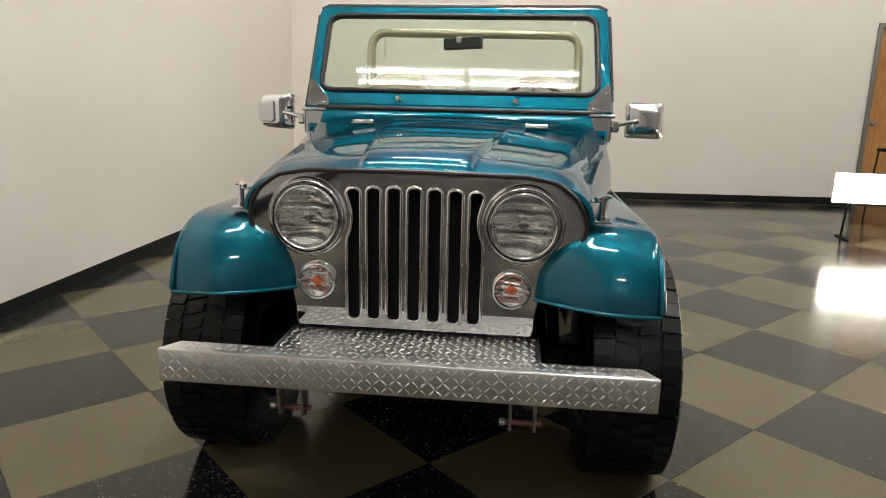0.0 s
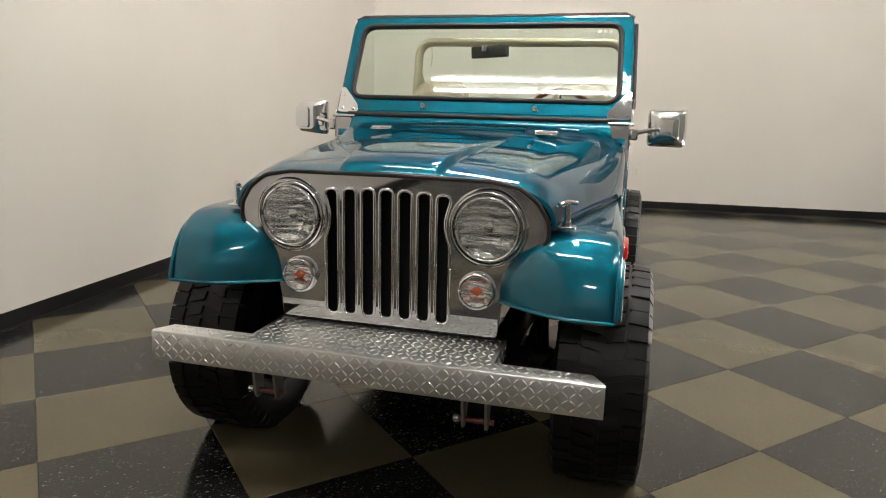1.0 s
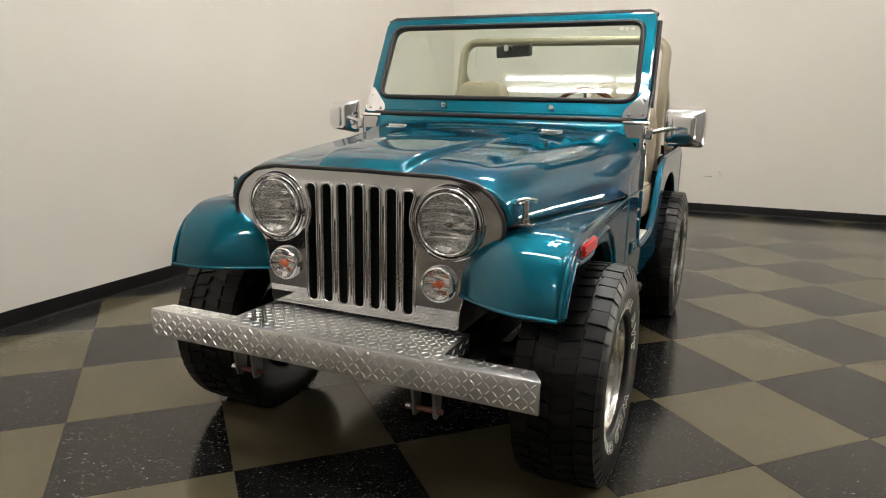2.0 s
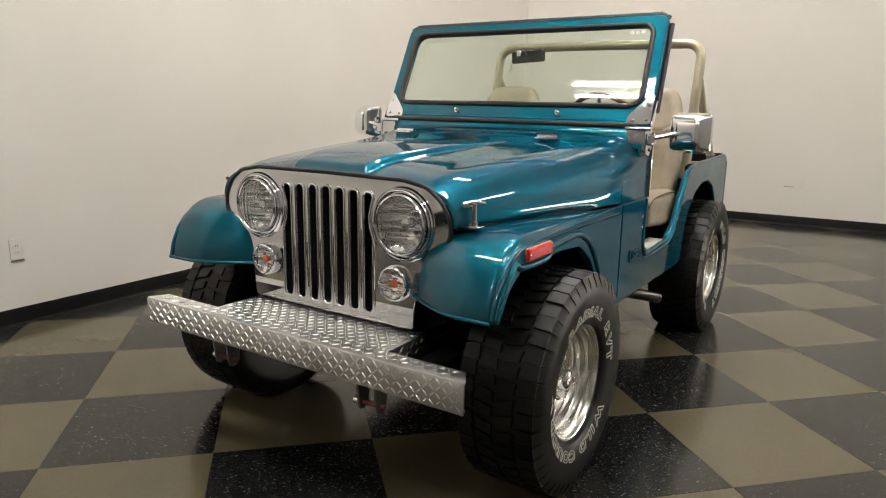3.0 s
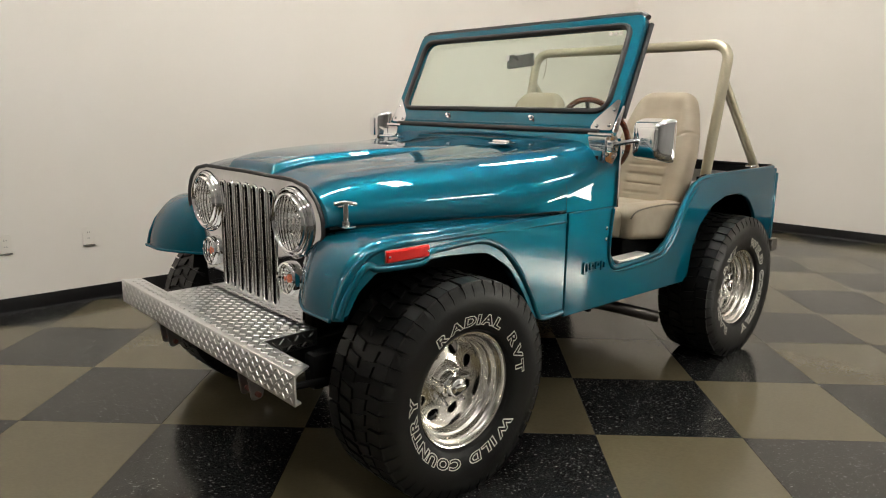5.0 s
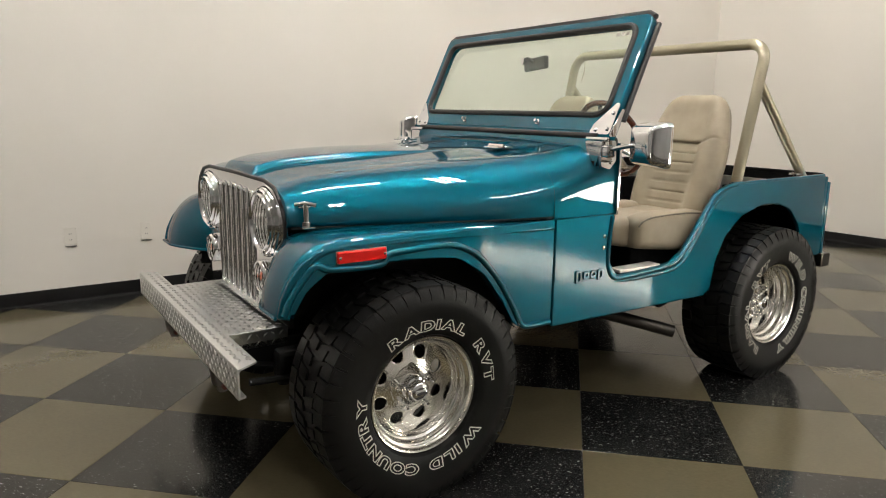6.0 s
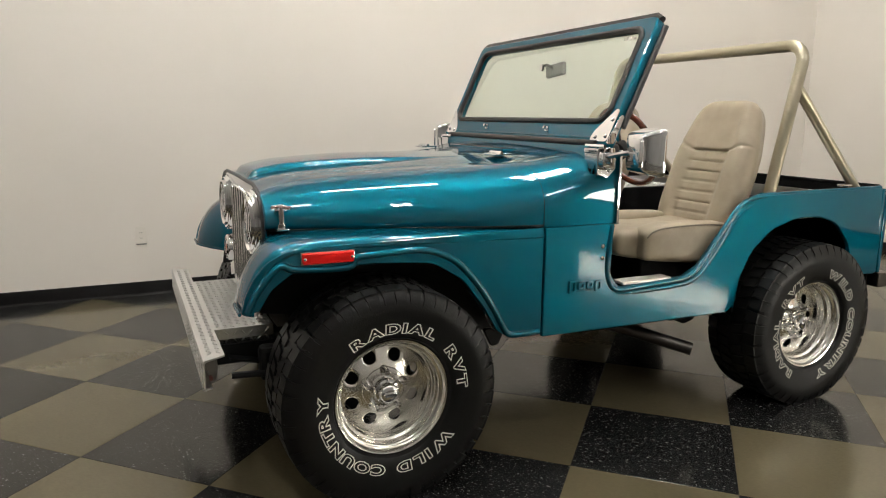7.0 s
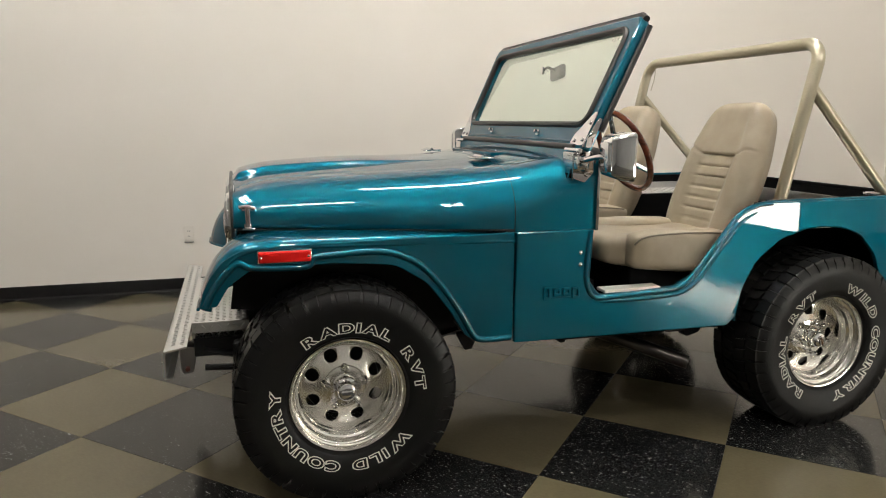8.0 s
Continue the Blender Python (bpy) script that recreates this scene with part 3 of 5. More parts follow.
        tagged(part("cover_tread_pattern", fix(bm), TREADPLATE, cover, flat=5), kind="stuff")
        part("wheel_house_side", fix(slab(0.40, 0.42, 1.80, 2.46, 0.45, 0.90, 0.0)), LINER, car)
        # treadplate lining of the bed and dark rail over it
        part("bed_lining", fix(slab(SIDE - 0.04, SIDE - 0.032, 1.76, 2.56, 0.86, 0.944, 0.002)), TREADPLATE, car, "bright treadplate lining")
        part("rear_corner", fix(slab(SIDE - 0.05, SIDE + 0.002, 2.6125, 2.638, 0.56, 0.955, 0.005)), PAINT, side)
        part("side_liner", fix(slab(SIDE - 0.038, SIDE - 0.024, 1.72, 2.575, 0.945, 0.982, 0)), LINER, car, "black lining")
        part("door_liner", fix(slab(SIDE - 0.030, SIDE - 0.024, 0.97, 1.40, 0.49, 0.625, 0)), LINER, car, "black lining")
        part("bed_rail", fix(slab(SIDE - 0.045, SIDE - 0.022, 1.78, 2.57, 0.978, 0.987, 0.003)), LINER, car, "black bed rail")
    part("tub_floor", plate([[(-0.69, 0.85), (0.69, 0.85), (0.69, 1.61), (0.42, 1.62), (0.42, 2.58), (-0.42, 2.58), (-0.42, 1.62), (-0.69, 1.61)]], 0.03, Matrix.Translation((0, 0, 0.475))), LINER, car, "black lined floor")
    gate = part("tailgate", slab(-SIDE, SIDE, 2.585, 2.612, 0.56, 0.985, 0.006), PAINT, car, "teal tailgate panel")
    part("gate_liner", slab(-0.69, 0.69, 2.574, 2.582, 0.49, 0.985, 0), LINER, gate)
    part("gate_lining", slab(-0.66, 0.66, 2.566, 2.573, 0.86, 0.944, 0.002), TREADPLATE, gate, "bright treadplate lining")
    part("gate_edge", slab(-0.69, 0.69, 2.572, 2.604, 0.985, 1.003, 0.005), LINER, gate)
    for sx in (1, -1):
        bm = slab(min(sx * 0.50, sx * 0.73), max(sx * 0.50, sx * 0.73), 2.615, 2.70, 0.485, 0.56, 0.006)
        part("rear_bumper", bm, STEELDARK, car, "short dark steel rear bumper")
        part("bumper_bracket", slab(sx * 0.55 - 0.03, sx * 0.55 + 0.03, 2.45, 2.63, 0.49, 0.55, 0.003), BLACK, car)


def fender_out(y):
    """How far out the fender's top reaches."""
    return 0.735 - 0.020 * smooth_step(-0.45, 0.62, y)


def make_fender(car, sx):
    fix = (lambda b: b) if sx > 0 else mirrored
    # the crown: from the tip at the front up and back to the cowl
    crown = curve_path([(0, -0.500, 0.692), (0, -0.490, 0.745), (0, -0.465, 0.808), (0, -0.425, 0.866), (0, -0.365, 0.908), (0, -0.28, 0.923), (0, -0.1, 0.924), (0, 0.15, 0.920), (0, 0.4, 0.914), (0, SEAM, 0.908)], 5)
    rows = []
    for i, p in enumerate(crown):
        a, b = crown[max(0, i - 1)], crown[min(len(crown) - 1, i + 1)]
        d = (b - a).normalized()
        nrm = Vector((0, -d.z, d.y))
        out = fender_out(p.y)
        f = smooth_step(-0.36, -0.50, p.y)
        inn = 0.50 - 0.13 * f
        xs = [inn + (out - 0.035 - inn) * k / 6 for k in range(7)]
        row = [Vector((x, p.y, p.z)) - nrm * (0.016 * ((k - 3) / 3.0) ** 2 * 0.5) for k, x in enumerate(xs)]
        for k in range(1, 7):
            t = math.pi / 2 * k / 6
            row.append(Vector((out - 0.035 + 0.035 * math.sin(t), p.y, p.z)) - nrm * (0.008 + 0.035 * (1 - math.cos(t))))
        for v in row:
            if v.y < -0.372:
                g = max(0.0, (out - 0.13 - v.x) / (out - 0.13 - inn)) ** 1.4
                v.y += (-0.376 - v.y) * min(1.0, g)
        back = Vector((inn, -0.350, p.z)) if p.y < -0.352 else Vector((inn, p.y, p.z - 0.03))
        rows.append([back] + row)
    fender = part("front_fender", fix(loft(rows)), PAINT, car, "glossy metallic teal front fender", 60)
    mod = fender.modifiers.new("thick", "SOLIDIFY")
    mod.thickness, mod.offset = 0.006, -1
    edge = []
    for k in range(17):
        x = 0.372 + (0.724 - 0.372) * k / 16
        g = min(1.0, max(0.0, (0.605 - x) / 0.235) ** 1.4)
        edge.append(Vector((x, -0.499 + 0.121 * g, 0.694)))
    part("lower_rim", fix(tube(edge, 0.006, 8)), PAINT, fender, "", 60)
    # skirt with the wheel opening
    skirt = rounded([
        (SEAM - 0.003, 0.905, 0.002), (SEAM - 0.003, 0.49, 0.01), (0.485, 0.49, 0.03), (0.432, 0.525, 0.05), (0.374, 0.62, 0.1), (0.285, 0.735, 0.15), (0.165, 0.808, 0.12),
        (-0.05, 0.826, 0.2), (-0.32, 0.822, 0.08), (-0.40, 0.765, 0.08), (-0.44, 0.70, 0.01), (-0.496, 0.694, 0.008), (-0.482, 0.75, 0.1), (-0.455, 0.805, 0.1), (-0.415, 0.852, 0.1), (-0.36, 0.884, 0.08), (-0.25, 0.896, 0.05)], 0.02, 4)
    bm = plate([skirt], 0.012, on_side(0.0), 0.003)
    bmesh.ops.subdivide_edges(bm, edges=[e for e in bm.edges if abs(e.verts[0].co.y - e.verts[1].co.y) > 0.12], cuts=5)
    for v in bm.verts:
        v.co.x += fender_out(v.co.y) - 0.0075
    part("skirt", fix(bm), PAINT, fender, "", 30)
    # rolled lip along the wheel opening
    lip = [(-0.475, 0.70), (-0.452, 0.75), (-0.415, 0.80), (-0.378, 0.838), (-0.355, 0.840), (-0.318, 0.826), (-0.148, 0.820), (-0.114, 0.850), (-0.036, 0.856), (0.06, 0.860), (0.135, 0.856), (0.196, 0.838), (0.258, 0.804), (0.325, 0.737), (0.37, 0.680), (0.42, 0.603), (0.462, 0.528), (0.49, 0.503), (0.55, 0.498), (SEAM - 0.01, 0.500)]
    path = curve_path([(fender_out(y) - 0.003, y, z) for y, z in lip], 5)
    part("rolled_lip", fix(tube(path, 0.0125, 12)), PAINT, fender, "", 60)
    inner = [(-0.445, 0.685), (-0.42, 0.735), (-0.385, 0.785), (-0.32, 0.815), (-0.05, 0.822), (0.155, 0.804), (0.275, 0.733), (0.368, 0.617), (0.427, 0.525), (0.458, 0.497)]
    rows = [[Vector((fender_out(p.y) - e, p.y, p.z)) for p in curve_path([(0, y, z) for y, z in inner], 4)] for e in (0.004, 0.03)]
    part("turned_edge", fix(loft(rows)), PAINT, fender)
    # marker lamp
    o = 0.731
    lamp = part("side_marker", fix(slab(o - 0.004, o + 0.006, -0.305, -0.125, 0.838, 0.882, 0.003)), CHROME, fender, "red side marker lamp")
    part("lens", fix(slab(o + 0.004, o + 0.016, -0.301, -0.129, 0.841, 0.879, 0.006, 3)), RED, lamp, "ribbed red lens")
    for y in (-0.293, -0.137):
        bolt("screw", (sx * (o + 0.015), y, 0.86), (sx, 0, 0), 0.005, lamp, h=0.003)
    # splash apron inside
    part("apron", fix(loft([[(0.47, -0.40, 0.62), (0.47, SEAM, 0.50)], [(0.49, -0.36, 0.915), (0.50, SEAM, 0.91)]])), BLACK, car)
    part("apron_rear", fix(slab(0.40, SIDE - 0.03, 0.56, 0.60, 0.48, 0.905, 0.0)), BLACK, car)
    # hood latch
    x = 0.562
    latch = part("hood_latch", fix(slab(x - 0.028, x + 0.028, -0.345, -0.305, 0.93, 0.937, 0.003)), CHROME, fender, "chrome hood latch")
    part("post", fix(tube([(x, -0.325, 0.935), (x, -0.325, 1.006)], 0.0095, 12)), CHROME, latch)
    part("spring_cup", fix(tube([(x, -0.325, 0.936), (x, -0.325, 0.950)], 0.014, 12)), CHROME, latch)
    part("handle", fix(tube(curve_path([(x - 0.024, -0.352, 1.004), (x - 0.01, -0.335, 1.008), (x, -0.325, 1.010), (x + 0.01, -0.315, 1.008), (x + 0.024, -0.298, 1.004)], 4), 0.007, 10)), CHROME, latch)
    part("catch", fix(slab(x - 0.034, x - 0.008, -0.345, -0.305, 0.992, 1.0, 0.003)), CHROME, latch)


GRILLE_Y = -0.372


def make_grille(car):
    half = [(0.0, 1.064), (0.33, 1.061), (0.42, 1.045), (0.475, 1.005), (0.508, 0.95), (0.512, 0.90), (0.49, 0.855), (0.455, 0.815), (0.415, 0.765), (0.39, 0.71), (0.375, 0.64), (0.372, 0.585), (0.365, 0.572), (0.0, 0.572)]
    ring = [(x, z, 0.07) for x, z in half] + [(-x, z, 0.07) for x, z in half[-2:0:-1]]
    holes = []
    for k in range(7):
        c = -0.1875 + 0.0625 * k
        top, bottom, w = 1.022 - 0.0008 * abs(k - 3) ** 2, 0.600, 0.0215
        loop = rounded([(c - w, bottom), (c + w, bottom), (c + w, top), (c - w, top)], w, 6)
        if k in (0, 6):
            # the outer slots give way to the lamp rims
            sgn = -1 if k == 0 else 1
            lamp = Vector((sgn * 0.33, 0.922))
            moved = []
            for x, z in loop:
                moved.append((x, z))
            fine = []
            for (x0, z0), (x1, z1) in zip(moved, moved[1:] + moved[:1]):
                steps = 14 if abs(z1 - z0) > 0.1 else 1
                fine += [(x0 + (x1 - x0) * i / steps, z0 + (z1 - z0) * i / steps) for i in range(steps)]
            moved = []
            for x, z in fine:
                d = Vector((x, z)) - lamp
                if d.length < 0.137:
                    dz = z - lamp.y
                    lim = math.sqrt(max(0.137 ** 2 - dz * dz, 0))
                    x = lamp.x - sgn * lim
                moved.append((x, z))
            loop = moved
        holes.append(loop)
    outer = rounded(ring, 0.03, 4)
    eyes = [circle(e * 0.33, 0.922, 0.1, 40) for e in (-1, 1)] + [circle(e * 0.302, 0.722, 0.052, 28) for e in (-1, 1)]
    grille = part("grille", plate([outer] + holes + eyes, 0.012, on_front(GRILLE_Y), 0.003), STEEL, car, "polished stainless grille with seven upright slots", 25)
    for loop in holes:
        # the edge of each slot swells a little, then rolls back into the grille
        n = len(loop)
        cx = sum(p[0] for p in loop) / n
        rows = []
        for grow, back in ((0.0062, 0.001), (0.0056, -0.0035), (0.003, -0.0062), (0.0, -0.0068), (-0.003, -0.0052), (-0.0048, -0.001), (-0.0056, 0.006), (-0.006, 0.03)):
            ring = []
            for i, (x, z) in enumerate(loop):
                (xa, za), (xb, zb) = loop[i - 1], loop[(i + 1) % n]
                d = Vector((zb - za, xa - xb))
                d = d.normalized() if d.length > 1e-7 else Vector((0, 0))
                ring.append((x + d.x * grow, GRILLE_Y - 0.005 + back, z + d.y * grow))
            rows.append(ring)
        part("slot_flange", loft(rows, closed=True), CHROME, grille, "bright rolled slot edge", 70)
    part("grille_backing", slab(-0.26, 0.26, GRILLE_Y + 0.06, GRILLE_Y + 0.07, 0.57, 1.04, 0), BLACK, grille)
    # dark rubber between hood and grille
    seal = [(x, GRILLE_Y + 0.004, z) for x, z in outer if z > 0.86]
    top = sorted([p for p in seal], key=lambda p: math.atan2(p[2] - 0.8, p[0]))
    part("grille_seal", tube([(x * 1.006, y - 0.010, z + 0.004) for x, y, z in top], 0.0075, 8), SEAL, grille)

    for sx in (1, -1):
        face = Matrix.Translation((sx * 0.33, GRILLE_Y, 0.922)) @ Matrix.Rotation(radians(-90), 4, "Z")

        def turned(profile, n=48):
            b = lathe(profile, n)
            b.transform(face)
            return b
        lamp = part("headlamp", turned([(0.091, 0.022), (0.093, 0.031), (0.097, 0.034), (0.101, 0.029), (0.1025, -0.006), (0.1065, -0.008), (0.108, 0.020), (0.111, 0.025), (0.1145, 0.022), (0.1155, 0.012), (0.1175, 0.012), (0.119, 0.018), (0.123, 0.012), (0.126, 0.003)]), CHROME, car, "round sealed-beam headlamp with chrome rings", 60)
        bowl = [(0.004, -0.055)] + [(0.092 * k / 8, -0.055 + 0.07 * (k / 8) ** 2) for k in range(1, 9)] + [(0.092, 0.024)]
        part("reflector", turned(bowl), BOWL, lamp)
        part("bulb_shield", turned([(0, 0.0), (0.015, -0.002), (0.018, -0.012), (0.018, -0.05)], 20), CHROME, lamp)
        dome = [(0.0, 0.040)] + [(0.092 * k / 8, 0.040 - 0.016 * (k / 8) ** 2) for k in range(1, 9)] + [(0.092, 0.019)] + [(0.088 * k / 8, 0.035 - 0.016 * (k / 8) ** 2) for k in range(8, 0, -1)] + [(0.0, 0.035)]
        lens = part("lens", turned(dome), LENS, lamp, "clear fluted glass lens")
        lens.visible_shadow = False
        # turn signal
        face = Matrix.Translation((sx * 0.302, GRILLE_Y, 0.722)) @ Matrix.Rotation(radians(-90), 4, "Z")
        turn = part("turn_signal", turned([(0.049, 0.026), (0.053, 0.030), (0.058, 0.027), (0.060, 0.018), (0.061, 0.004)], 36), CHROME, car, "round clear turn signal with an orange bulb", 60)
        part("reflector", turned([(0.0, 0.000), (0.03, 0.002), (0.05, 0.022)], 28), BOWL, turn)
        part("bulb", turned([(0, 0.024), (0.010, 0.022), (0.015, 0.015), (0.014, 0.008)], 16), AMBER, turn, "orange bulb")
        lens = part("lens", turned([(0, 0.038), (0.02, 0.037), (0.04, 0.033), (0.050, 0.027), (0.050, 0.023), (0.038, 0.029), (0.02, 0.033), (0, 0.034)], 28), LENS, turn, "clear ribbed lens")
        lens.visible_shadow = False
        part("lens_bar", slab(sx * 0.302 - 0.02, sx * 0.302 + 0.02, GRILLE_Y - 0.022, GRILLE_Y - 0.018, 0.717, 0.727, 0.002), AMBER, turn)
        for k in (-1, 1):
            bolt("screw", (sx * 0.302 + k * 0.052, GRILLE_Y - 0.029, 0.722), (0, -1, 0), 0.005, turn, h=0.003)


def lugs(bm, m, w, h, pitch=0.0245):
    """Raised tread lozenges, turned this way and that, over w by h in the plane of m."""
    rows = int(h / pitch * 1.0)
    cols = int(w / pitch)
    for r in range(rows):
        for c in range(cols):
            x = (c + 0.5) * w / cols
            y = (r + 0.5) * h / rows
            a = radians(45 if (r + c) % 2 else -45)
            place = m @ Matrix.Translation((x, y, 0)) @ Matrix.Rotation(a, 4, "Z")
            pts = [(-0.0118, 0, 0), (0, -0.0031, 0), (0.0118, 0, 0), (0, 0.0031, 0), (-0.006, 0, 0.0029), (0.006, 0, 0.0029)]
            v = [bm.verts.new(place @ Vector(p)) for p in pts]
            for f in ((0, 1, 4), (0, 4, 3), (1, 5, 4), (3, 4, 5), (1, 2, 5), (2, 3, 5)):
                bm.faces.new([v[i] for i in f])


def make_bumper(car):
    y0, y1, zt, zb, w = -0.617, -0.545, 0.556, 0.458, 0.716
    # bent channel: front, top and a short rear return
    prof = [(y0, zb), (y0, zt - 0.008), (y0 + 0.003, zt - 0.002), (y0 + 0.009, zt), (y1, zt), (y1, zt - 0.006), (y0 + 0.011, zt - 0.006), (y0 + 0.006, zt - 0.011), (y0 + 0.006, zb + 0.006), (y0 + 0.026, zb + 0.006), (y0 + 0.026, zb)]
    rows = []
    for x in (-w, w):
        rows.append([(x - math.copysign(0.045 * max(0, (y - y0 - 0.012)) / (y1 - y0), x), y, z) for y, z in prof])
    bumper = part("front_bumper", loft(rows, closed=True, caps=True), TREADPLATE, car, "bright diamond-treadplate front bumper", 30)
    step = [(-0.392, y1 - 0.002), (0.392, y1 - 0.002), (0.392, -0.335), (-0.392, -0.335)]
    shelf = part("step_plate", plate([rounded(step, 0.004)], 0.005, Matrix.Translation((0, 0, zt - 0.0045)), 0.001), TREADPLATE, bumper, "treadplate shelf before the grille")
    for sx in (1, -1):
        part("shelf_side", slab(sx * 0.392 - 0.003, sx * 0.392 + 0.003, y1, -0.335, zt - 0.062, zt - 0.001, 0.001, 1), TREADPLATE, shelf)
        m = Matrix(((0, 0, sx, sx * 0.3952), (sx, 0, 0, y1 if sx > 0 else -0.335), (0, 1, 0, zt - 0.06), (0, 0, 0, 1)))
        bm = bmesh.new()
        lugs(bm, m, 0.2, 0.055, 0.027)
        tagged(part("side_tread_pattern", bm, TREADPLATE, shelf, flat=5), kind="stuff")
    bm = bmesh.new()
    lugs(bm, on_front(y0 - 0.0001) @ Matrix.Translation((-w + 0.006, zb + 0.004, 0)), 2 * w - 0.012, 0.09, 0.0225)
    tagged(part("front_tread_pattern", bm, TREADPLATE, bumper, flat=5), kind="stuff")
    bm = bmesh.new()
    lugs(bm, Matrix.Translation((-w + 0.05, y0 + 0.012, zt + 0.0001)), 2 * w - 0.1, 0.058, 0.0225)
    lugs(bm, Matrix.Translation((-0.385, y1 + 0.004, zt - 0.0019)), 0.77, 0.2, 0.0225)
    tagged(part("top_tread_pattern", bm, TREADPLATE, bumper, flat=5), kind="stuff")
    for x in (-0.33, 0.35):
        # towing bracket: two ears and a pin
        for e in (-0.035, 0.035):
            part("tow_ear", plate([rounded([(-0.60, 0.46), (-0.53, 0.46), (-0.545, 0.36), (-0.585, 0.352)], 0.018)], 0.009, on_side(x + e), 0.002), EARSTEEL, bumper, "worn steel towing ear")
        pin = part("tow_pin", tube([(x - 0.06, -0.567, 0.378), (x + 0.055, -0.567, 0.378)], 0.009, 10), RUSTPIN, bumper, "rust-red towing pin")
        part("pin_head", tube([(x - 0.066, -0.567, 0.378), (x - 0.05, -0.567, 0.378)], 0.013, 10), STEEL, pin)


# ---- windshield ----
LEAN = math.atan(0.5)
WS = Matrix.Translation((0, 0.884, 1.210)) @ Matrix(((1, 0, 0, 0), (0, math.sin(LEAN), -math.cos(LEAN), 0), (0, math.cos(LEAN), math.sin(LEAN), 0), (0, 0, 0, 1)))


def make_windshield(car):
    top = 0.555
    outer = rounded([(-0.722, 0.0, 0.01), (0.722, 0.0, 0.01), (0.700, top, 0.05), (-0.700, top, 0.05)], 0.03, 6)
    hole = rounded([(-0.660, 0.098), (0.660, 0.098), (0.644, top - 0.05), (-0.644, top - 0.05)], 0.065, 8)
    ws = part("windshield_frame", plate([outer, hole], 0.042, WS @ Matrix.Translation((0, 0, -0.018)), 0.009), PAINT, car, "teal windshield frame, upright", 30)
    part("gasket", tube([WS @ Vector((x, y, 0.002)) for x, y in hole], 0.0135, 8, ring=True), SEAL, ws, "black rubber gasket")
    pane = part("pane", plate([rounded([(-0.655, 0.103), (0.655, 0.103), (0.639, top - 0.055), (-0.639, top - 0.055)], 0.06, 8)], 0.005, WS @ Matrix.Translation((0, 0, -0.006))), GLASS, ws, "green-tinted glass pane")
    pane.visible_shadow = False
    part("top_seal", tube([WS @ Vector((x, top + 0.009 - 0.02 * (abs(x) > 0.68), -0.016)) for x in (-0.695, -0.66, -0.3, 0.3, 0.66, 0.695)], 0.014, 8), SEAL, ws, "black rubber top seal")
    part("bottom_seal", tube([WS @ Vector((x, 0.004, 0.004)) for x in (-0.66, 0.66)], 0.0125, 10), SEAL, ws, "black rubber strip")
    part("lower_bead", tube([WS @ Vector((x, 0.028, 0.0)) for x in (-0.64, 0.64)], 0.006, 8), PAINT, ws)
    for sx in (1, -1):
        part("side_channel", tube([WS @ Vector((sx * 0.726, 0.09, -0.035)), WS @ Vector((sx * 0.708, top - 0.03, -0.035))], 0.011, 8), SEAL, ws)
        for k in range(5):
            bolt("screw", WS @ Vector((sx * (0.722 - 0.02 * k / 5), 0.13 + 0.085 * k, -0.01)), (sx, 0, 0), 0.004, ws, PAINT, h=0.003)
        # wiper pivot
        x = sx * 0.277
        piv = part("wiper_pivot", tube([WS @ Vector((x, 0.056, 0.0)), WS @ Vector((x, 0.056, 0.010))], 0.0125, 14), CHROME, ws, "chrome wiper pivot")
        part("spindle", tube([WS @ Vector((x, 0.056, 0.010)), WS @ Vector((x, 0.056, 0.026))], 0.007, 12), CHROME, piv)
        part("nut", tube([WS @ Vector((x + 0.012, 0.050, 0.004)), WS @ Vector((x + 0.018, 0.040, 0.010))], 0.005, 8), CHROME, piv)
        # polished hinge plates
        up = rounded([(sx * 0.608, 0.012), (sx * 0.722, 0.012), (sx * 0.716, 0.150), (sx * 0.698, 0.152), (sx * 0.655, 0.100), (sx * 0.618, 0.055)], 0.018)
        hinge = part("windshield_hinge", plate([up], 0.004, WS @ Matrix.Translation((0, 0, 0.005)), 0.001), STEEL, ws, "polished steel hinge plates")
        for px, py in ((0.64, 0.03), (0.70, 0.035), (0.70, 0.105)):
            bolt("bolt", WS @ Vector((sx * px, py, 0.007)), (0, -0.9, 0.45), 0.008, hinge)
        side = rounded([(0.875, 1.215), (0.915, 1.215), (0.96, 1.32), (0.945, 1.325)], 0.008)
        part("side_leaf", plate([side], 0.004, on_side(sx * 0.7265), 0.001), STEEL, hinge)
        low = rounded([(0.625, 1.198), (0.715, 1.198), (0.715, 1.09), (0.685, 1.09), (0.645, 1.14)], 0.012)
        part("lower_leaf", plate([[(sx * a, b) for a, b in low]], 0.004, on_front(0.852) , 0.001), STEEL, hinge)
        part("knuckle", tube([(sx * 0.62, 0.868, 1.205), (sx * 0.735, 0.868, 1.205)], 0.009, 12), CHROME, hinge)
        lside = rounded([(0.845, 1.20), (0.93, 1.20), (0.935, 1.12), (0.90, 1.085), (0.85, 1.10)], 0.014)
        part("pillar_leaf", plate([lside], 0.005, on_side(sx * (SIDE + 0.003)), 0.001), STEEL, hinge)
        for py, pz in ((0.87, 1.175), (0.915, 1.17), (0.905, 1.115)):
            bolt("bolt", (sx * (SIDE + 0.005), py, pz), (sx, 0, 0), 0.009, hinge)
        part("door_strip", slab(min(sx * (SIDE - 0.02), sx * (SIDE + 0.006)), max(sx * (SIDE - 0.02), sx * (SIDE + 0.006)), 0.955, 0.967, 0.90, 1.19, 0.002), CHROME, hinge)
